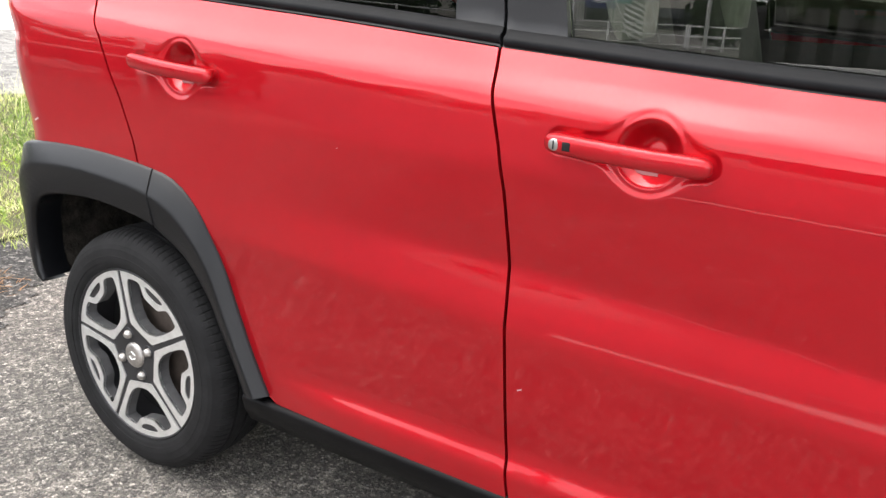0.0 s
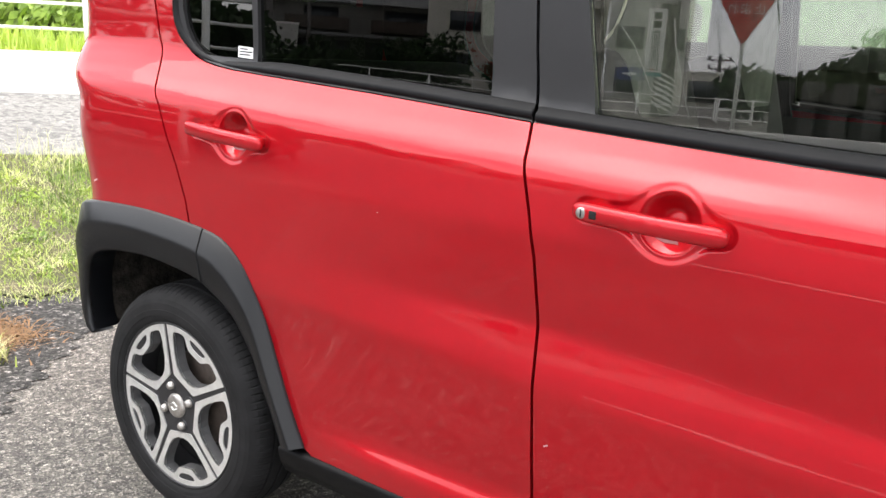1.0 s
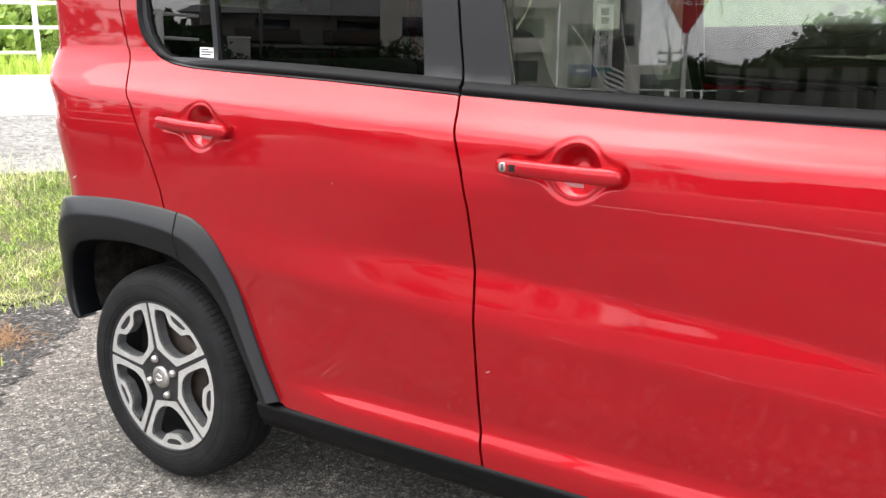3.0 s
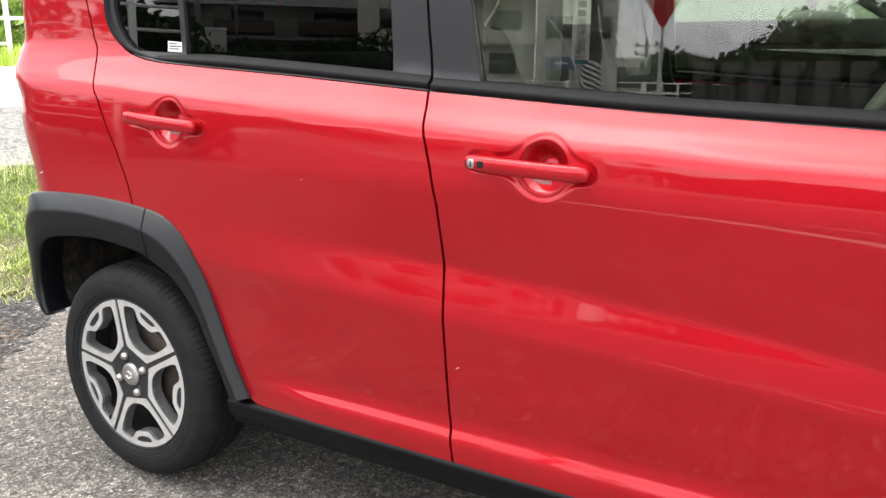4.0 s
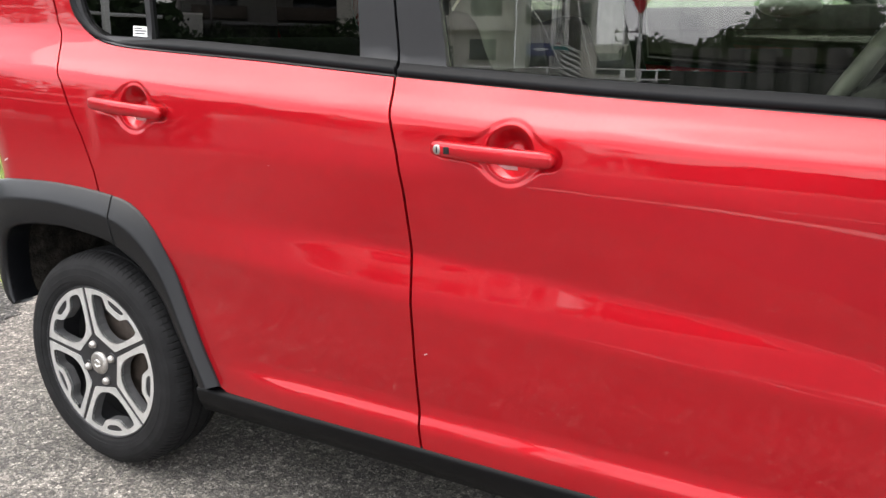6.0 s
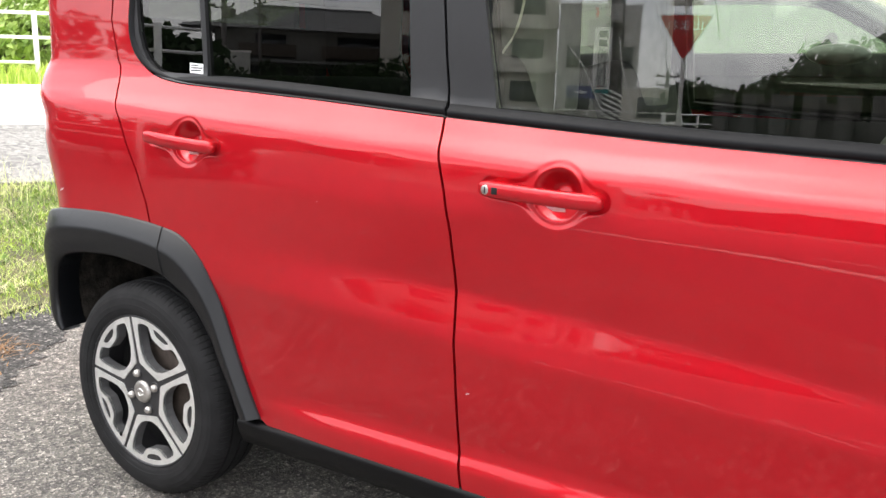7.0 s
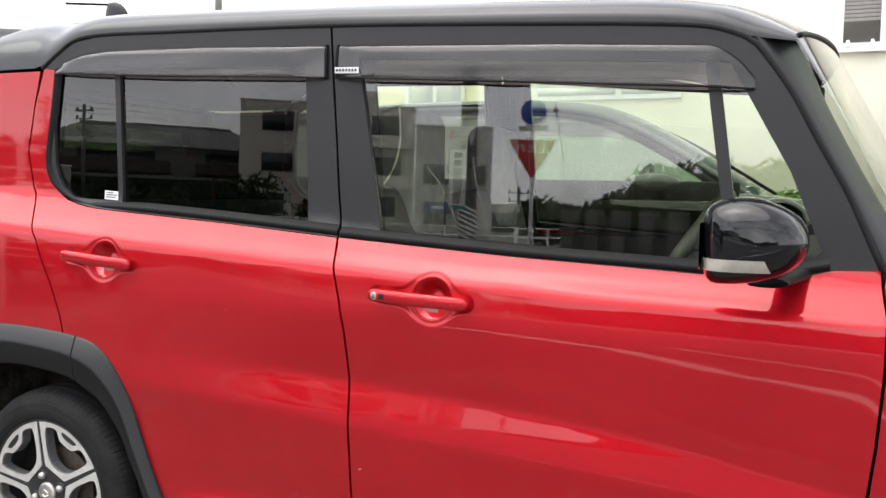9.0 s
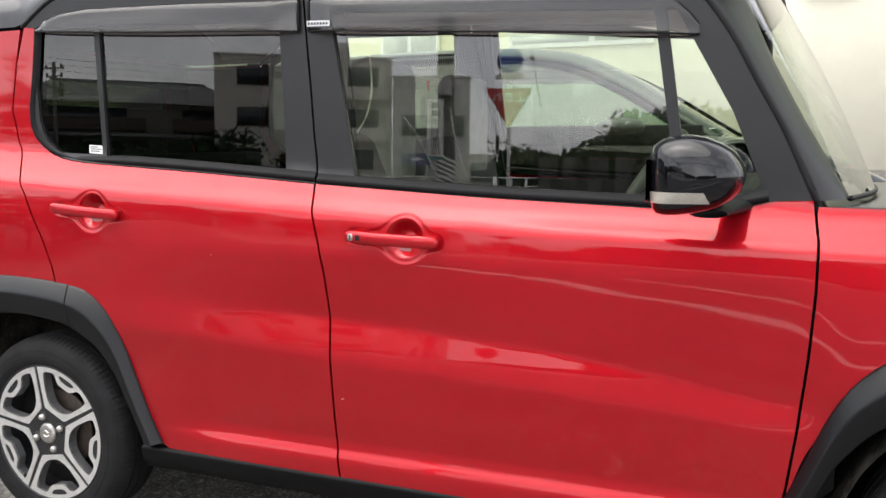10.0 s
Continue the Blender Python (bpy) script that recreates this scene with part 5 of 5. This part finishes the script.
side_house = block("side_house", "low dark house behind the hedge", toward(-52, 62), 180 - 52, 9, 6, 3.6, PLASTER, [(1, (-2, 2), 2, 1.2)])

# flat-roofed house behind the trees
block("far_house", "long low house behind the trees", toward(-14, 48), 180 - 14, 12, 7, 1.75, BEIGE, [(.3, (-4, 0, 4), 2, 1.0)], frame_mat=CONCRETE_DARK)

# concrete fence with piers
fence = empty("concrete_fence", "weathered grey concrete fence with piers", "fence")
fa, fb = Vector((*toward(-14.0, 16), 0)), Vector((*toward(14, 13.0), 0))
n = 12
yaw = math.degrees(math.atan2(fb.y - fa.y, fb.x - fa.x))
fence.matrix_basis = pose(fa.x, fa.y, lie(fa.x, fa.y), 0, 0, yaw)
span = (fb - fa).length / n
for i in range(n + 1):
    part("pier", box(i * span - .16, i * span + .16, -.12, .12, -.1, 1.05, .02), CONCRETE_DARK, fence)
    if i < n:
        part("fence_panel", box(i * span + .163, (i + 1) * span - .163, -.04, .04, -.1, .90 if i % 2 else .62, .01), DARK_FENCE, fence)
i = 0
for az, dist, h, s in ((-15.6, 26, 1.4, 1.2), (-13.0, 27, 1.3, 1.3), (-10.5, 28, 1.7, 1.4), (-7.5, 25, 2.25, 1.5), (-3.5, 24, 2.45, 1.6), (0, 24, 2.5, 1.6), (4, 23, 2.4, 1.6), (8, 23, 2.4, 1.6), (13, 22, 2.3, 1.8), (19, 22, 2.6, 2.0), (26, 22, 2.8, 2.0), (-32.3, 46, 1.7, 1.7), (-36, 44, 2.2, 2.2), (-39, 50, 2.0, 2.0), (-43, 50, 2.0, 2.2), (-47, 50, 2.0, 2.2), (-51, 46, 2.2, 2.2), (-55, 40, 2.2, 2.2), (-61, 36, 2.6, 2.2)):
    i += 1
    plant("hedge_tree", "dark green dense roadside tree", "tree", *toward(az, dist), h, s, 1500, .16, 200 + i)

for az, dist, h, s in ((-53.5, 16, 1.7, 1.0), (-57, 15, 1.2, 1.1), (-62, 15, 1.5, 1.2), (-69, 15, 3.0, 1.9), (-75, 14, 3.1, 2.0), (-81, 15, 3.2, 2.2), (-88, 14, 3.0, 2.0)):
    i += 1
    plant("hedge_tree", "dark green dense roadside tree", "tree", *toward(az, dist), h, s, 1500, .16, 200 + i)

for n in range(7):
    hx, hy = -4.35 - .52 * (n * .75 - .6) - 1.05, -3.40 + .85 * (n * .75 - .6) - .62
    plant("low_hedge_bush", "dark green hedge bush behind the yard rail", "bush", hx, hy, 1.15, .62, 1100, .07, 300 + n)

# ---- street furniture ----
def text_mesh(name, body, size, mat, parent, m):
    cu = bpy.data.curves.new(name, "FONT")
    cu.body, cu.size, cu.align_x, cu.align_y, cu.extrude = body, size, "CENTER", "CENTER", .002
    cu.materials.append(mat)
    ob = new(name, cu)
    ob.parent = parent
    ob.matrix_basis = m
    return ob


sx, sy = toward(-17.0, 16.0)
stop = empty("stop_sign", "red triangular stop sign on a white pole", "road sign")
stop.matrix_basis = pose(sx, sy, lie(sx, sy) + .5, 0, 0, 180 - 8)
part("pole", tube([(0, .05, -.7), (0, .05, 3.0)], .042, 12), WHITE, stop)
for name, s, y, mat in (("sign_border", .54, .0, WHITE), ("sign_face", .50, -.006, SIGN_RED)):
    corners = [Vector((-s, .62 * s)), Vector((s, .62 * s)), Vector((0, -1.12 * s))]
    tri = []
    for k in range(3):
        a, b, c = corners[k - 1], corners[k], corners[(k + 1) % 3]
        tri += [tuple(b.lerp(a, .10)), tuple(b.lerp(a, .04).lerp(b.lerp(c, .04), .4)), tuple(b.lerp(c, .04).lerp(b.lerp(a, .04), .4)), tuple(b.lerp(c, .10))]
    vs = [(x, y, 1.72 + z) for x, z in tri] + [(x, y + .004, 1.72 + z) for x, z in tri]
    k = len(tri)
    part(name, (vs, [tuple(range(k)), tuple(range(2 * k - 1, k - 1, -1))] + [(j, (j + 1) % k, k + (j + 1) % k, k + j) for j in range(k)]), mat, stop, smooth=False)
text_mesh("sign_text", "\u6b62\u307e\u308c", .25, WHITE, stop, pose(0, -.012, 1.83, 90, 0, 0))
part("sign_disc", lathe([(.0002, -.004), (.29, -.004), (.29, .004), (.0002, .004)], 40, (0, .01, 2.62)), WHITE, stop)
part("disc_face", lathe([(.0002, -.008), (.265, -.008), (.265, -.004)], 40, (0, .01, 2.62)), SIGN_BLUE, stop, "blue round traffic sign")
part("sub_plate", box(-.3, .3, -.004, .006, 2.22, 2.33, .003), BEIGE, stop)

ux, uy = toward(-21.7, 24.0)
pole = empty("utility_pole", "dark concrete utility pole with a hanging sign board", "utility pole")
pole.matrix_basis = pose(ux, uy, lie(ux, uy) + .1, 0, 0, 180 - 21.7)
part("pole", tube([(0, 0, -.3), (.05, 0, 4.5), (.12, 0, 10.0)], [.28, .25, .20], 20), POLE, pole)
for k in range(7):
    part("hazard_stripe", loft([[(.288 * math.sin(a), -.288 * math.cos(a), .12 + k * .15 + .11 * a + dz) for a in np.linspace(-1.5, 1.5, 14)] for dz in (0, .075)]), SIGN_WHITE, pole)
board = part("sign_board", box(.10, .60, -.36, -.30, 1.12, 2.86, .01), SIGN_WHITE, pole, "white vertical sign board")
for k, ch in enumerate("\u6b6f\u79d1\u533b\u9662"):
    text_mesh("board_text", ch, .30, DARK, board, pose(.35, -.37, 2.10 - k * .27, 90, 0, 0))
for k in range(2):
    part("board_bar", box(.24, .46, -.366, -.361, 2.32 + k * .25, 2.50 + k * .25), DARK, board)
part("board_arrow", box(.27, .43, -.366, -.361, 1.165, 1.20), SIGN_RED, board)
part("board_foot", box(.10, .60, -.362, -.298, 1.00, 1.11, .01), TEAL, board)
part("meter_box", box(-.15, .70, -.46, -.27, 3.0, 3.55, .02), PLASTER, pole)
part("box_label", box(.52, .60, -.468, -.461, 3.1, 3.42), SIGN_RED, pole)
part("cross_arm", box(-.9, .9, -.06, .06, 8.8, 8.92, .01), POLE, pole)
part("cross_arm", box(-.8, .8, -.06, .06, 9.4, 9.52, .01), POLE, pole)
part("guy_wire", tube([(-.1, -.3, 2.6), (-.2, -.4, 1.9), (-.45, -.5, 1.0), (-.85, -.6, -.3)], .022, 6), SIGN_WHITE, pole, "pale guy-wire sleeve")
part("guy_wire", tube([(1.3, -.35, 2.3), (.9, -.4, 1.8), (.45, -.5, .9), (-.1, -.6, -.3)], .022, 6), SIGN_WHITE, pole, "pale guy-wire sleeve")
part("stay_cable", tube([(-2.1, .2, 7.5), (-2.6, .2, 4.2), (-2.9, .2, 2.6)], .02, 6), DARK, pole, "black stay cable")
part("stay_insulator", lathe([(.0002, -.07), (.06, -.06), (.075, 0), (.06, .06), (.0002, .07)], 12, (-2.6, .2, 4.2)), POLE, pole)


def wire(a, b, sag, r=.012):
    pts = [(a[0] + (b[0] - a[0]) * k, a[1] + (b[1] - a[1]) * k, a[2] + (b[2] - a[2]) * k - sag * 4 * k * (1 - k)) for k in np.linspace(0, 1, 16)]
    return tagged(part("overhead_wire", tube(pts, r, 5), DARK), "thin black overhead cable between poles", "cable", "overhead cables")


far_poles = []
for az, dist, h in ((-49.3, 64, 8.7), (-47.1, 66, 8.5), (-18.2, 60, 3.4), (-30, 75, 10)):
    x, y = toward(az, dist)
    p = empty("power_pole", "distant power pole with cross-arms and insulators", "utility pole", (x, y, lie(x, y)))
    tagged(p, group="distant power poles")
    part("pole", tube([(0, 0, -.3), (0, 0, h)], [.17, .12], 8), POLE, p)
    for k, hh in enumerate((h - .5, h - 1.1, h - 1.9)):
        part("cross_arm", box(-.9 + .15 * k, .9 - .15 * k, -.06, .06, hh, hh + .1), POLE, p)
        for xx in (-.7, 0, .7):
            part("insulator", box(xx - .07, xx + .07, -.07, .07, hh + .1, hh + .32, .03), POLE, p)
    part("transformer", box(.2, .7, -.25, .25, h - 2.6, h - 1.95, .06), POLE, p)
    far_poles.append((x, y, lie(x, y) + h))
for k in range(3):
    wire((ux + .5 * k, uy, 9.6 + .2 * k), (far_poles[2][0], far_poles[2][1], far_poles[2][2] - .4 * k), .8)
    wire((ux + .5 * k, uy, 9.6 + .2 * k), (far_poles[3][0], far_poles[3][1], far_poles[3][2] - .4 * k), .8)
    wire((far_poles[0][0], far_poles[0][1], far_poles[0][2] - .4 * k), (far_poles[3][0], far_poles[3][1], far_poles[3][2] - .5 * k), .6)
    wire((ux, uy, 7.5 + .6 * k), (14, -14 - k, 7.5 + .4 * k), .6)
for k in range(4):
    wire((ux + .3 * k, uy, 8.2 + .35 * k), (12 + .8 * k, -2.5 - 1.1 * k, 7.0 + .35 * k), .5, .028)
px, py = spot(26, 9.2)
p = empty("power_pole", "distant power pole with cross-arms and insulators", "utility pole", (px, py, 1.0))
part("pole", tube([(0, 0, -.3), (0, 0, 9)], [.14, .10], 8), POLE, p)


# ---- neighbouring car ----
def neighbour():
    ob = empty("parked_car", "dark grey-green hatchback parked beyond the red car", "car", (0, 0, 0))
    low = spline([(-2.35, .40), (-2.42, .75), (-2.36, 1.10), (-2.1, 1.235), (-1.0, 1.225), (1.0, 1.205), (1.62, 1.175), (2.1, 1.09), (2.45, .92), (2.52, .70), (2.48, .40)], 50)
    rows = []
    for v in (-1, -.99, -.95, -.85, -.5, 0, .5, .85, .95, .99, 1):
        e = (1 - abs(v) ** 8) ** (1 / 8)
        sunk = .30 if abs(v) < .94 else 0.0
        rows.append([(x * (.975 + .025 * e), 3.05 + .84 * v, .40 + (z - .40) * (.93 + .07 * e) - (sunk if -2.0 < x < 1.55 and z > 1.1 else 0)) for x, z in low])
    vs, fs = loft(rows)
    m = len(low)
    fs += [tuple(range(m)), tuple(10 * m + j for j in range(m - 1, -1, -1))]
    part("body", (vs, fs), CAR_DARK, ob, "dark grey-green painted body")
    arch = spline([(-2.05, 1.20), (-1.85, 1.36), (-1.4, 1.505), (-.5, 1.58), (.45, 1.595), (.93, 1.56), (1.24, 1.435), (1.62, 1.205), (1.70, 1.155)], 48)

    def across(z, s_, inward=0.0):
        return 3.05 + s_ * (.80 - .17 * smoothstep(1.1, 1.6, z) - inward)

    def band(offsets, s_):
        strip = []
        for i, (x, z) in enumerate(arch):
            a, b = arch[max(i - 1, 0)], arch[min(i + 1, len(arch) - 1)]
            n = Vector((a[1] - b[1], b[0] - a[0])).normalized()
            strip.append([(x + n[0] * k, across(z + n[1] * k, s_, inward), z + n[1] * k) for k, inward in offsets])
        return loft(strip)

    for s_ in (-1, 1):
        part("roof_side", band(((.030, .16), (.026, .07), (.012, .02), (-.010, .0), (-.040, -.004), (-.046, .02)), s_), CAR_DARK, ob, "painted roof side and pillars")
        part("window_frame", band(((-.044, -.001), (-.052, -.004), (-.072, .0), (-.078, .02)), s_), DARK, ob, "black window surround")
        for x in (-.25, -1.45):
            z1 = float(np.interp(x, [a[0] for a in arch], [a[1] for a in arch]))
            part("pillar", loft([[(x - .05, across(z, s_, .006), z), (x - .04, across(z, s_, -.004), z), (x + .04, across(z, s_, -.004), z), (x + .05, across(z, s_, .006), z)] for z in np.linspace(1.18, z1 - .03, 6)]), DARK, ob)
        # added black strip: keeps the belt ledge as dark as if shaded
        ys = sorted((3.05 + s_ * .855, 3.05 + s_ * .775))
        part("belt_moulding", box(-2.0, 1.62, ys[0], ys[1], 1.12, 1.212, .012), DARK, ob, "added black strip that hides the bright belt ledge")
        # rear half: the cabin's dimness is put into a darker glass tint
        for cut, mat, about in ((arch[:24], GATE_GLASS, "rear side glass with the dim cabin put into its tint"), (arch[23:], NEXT_GLASS, "green tinted side glass")):
            pts = [(x, across(z, s_, .012), z) for x, z in cut]
            base = [(x, across(1.19, s_, .012), 1.19) for x, z in cut]
            part("side_glass", loft([base, pts]), mat, ob, about)
        wing = lathe([(.0002, -.10), (.035, -.098), (.058, -.08), (.066, -.03), (.060, .03), (.03, .05), (.0002, .052)], 20)
        part("door_mirror", ([(1.27 + 1.7 * p[0], 3.05 + s_ * .92 + p[1], 1.205 + .6 * p[2]) for p in wing[0]], wing[1]), MIRROR_SHELL, ob, "pale door mirror")
    cover = [[(x, 3.05 + k * .64, z + .03 * (1 - k * k)) for x, z in arch[11:33]] for k in np.linspace(-1, 1, 9)]
    part("roof", loft(cover), CAR_DARK, ob, "painted roof")
    for cut, name in ((arch[32:], "windscreen"), (arch[:12], "rear_screen")):
        part(name, loft([[(x + (.04 if name == "windscreen" else -.04) * (1 - k * k), 3.05 + k * (.80 - .17 * smoothstep(1.1, 1.6, z)), z) for x, z in cut] for k in np.linspace(-1, 1, 7)]), NEXT_GLASS, ob)
    for y in (2.70, 3.40):
        part("seat", box(.12, .28, y - .22, y + .22, .7, 1.22, .06, 3), CABIN, ob)
        part("head_restraint", box(.06, .18, y - .12, y + .12, 1.24, 1.40, .05, 4), CABIN, ob)
    wheel_ring = [(1.08 + .07 * math.cos(a), 2.72 + .18 * math.sin(a), 1.13 + .17 * math.cos(a)) for a in np.linspace(0, 2 * math.pi, 32)]
    part("steering_wheel", tube(wheel_ring, .014, 8), DARK, ob, "black steering wheel")
    for x in (-1.45, 1.45):
        w = part("wheel", lathe([(.19, .0), (.2, -.03), (.29, -.03), (.31, .0), (.31, .16), (.2, .17)], 40, (x, 2.22, .33)), RUBBER, ob)
        part("rim", lathe([(.0002, -.01), (.05, -.015), (.19, .0), (.2, .02)], 40, (x, 2.22, .33)), ALLOY, w)


neighbour()
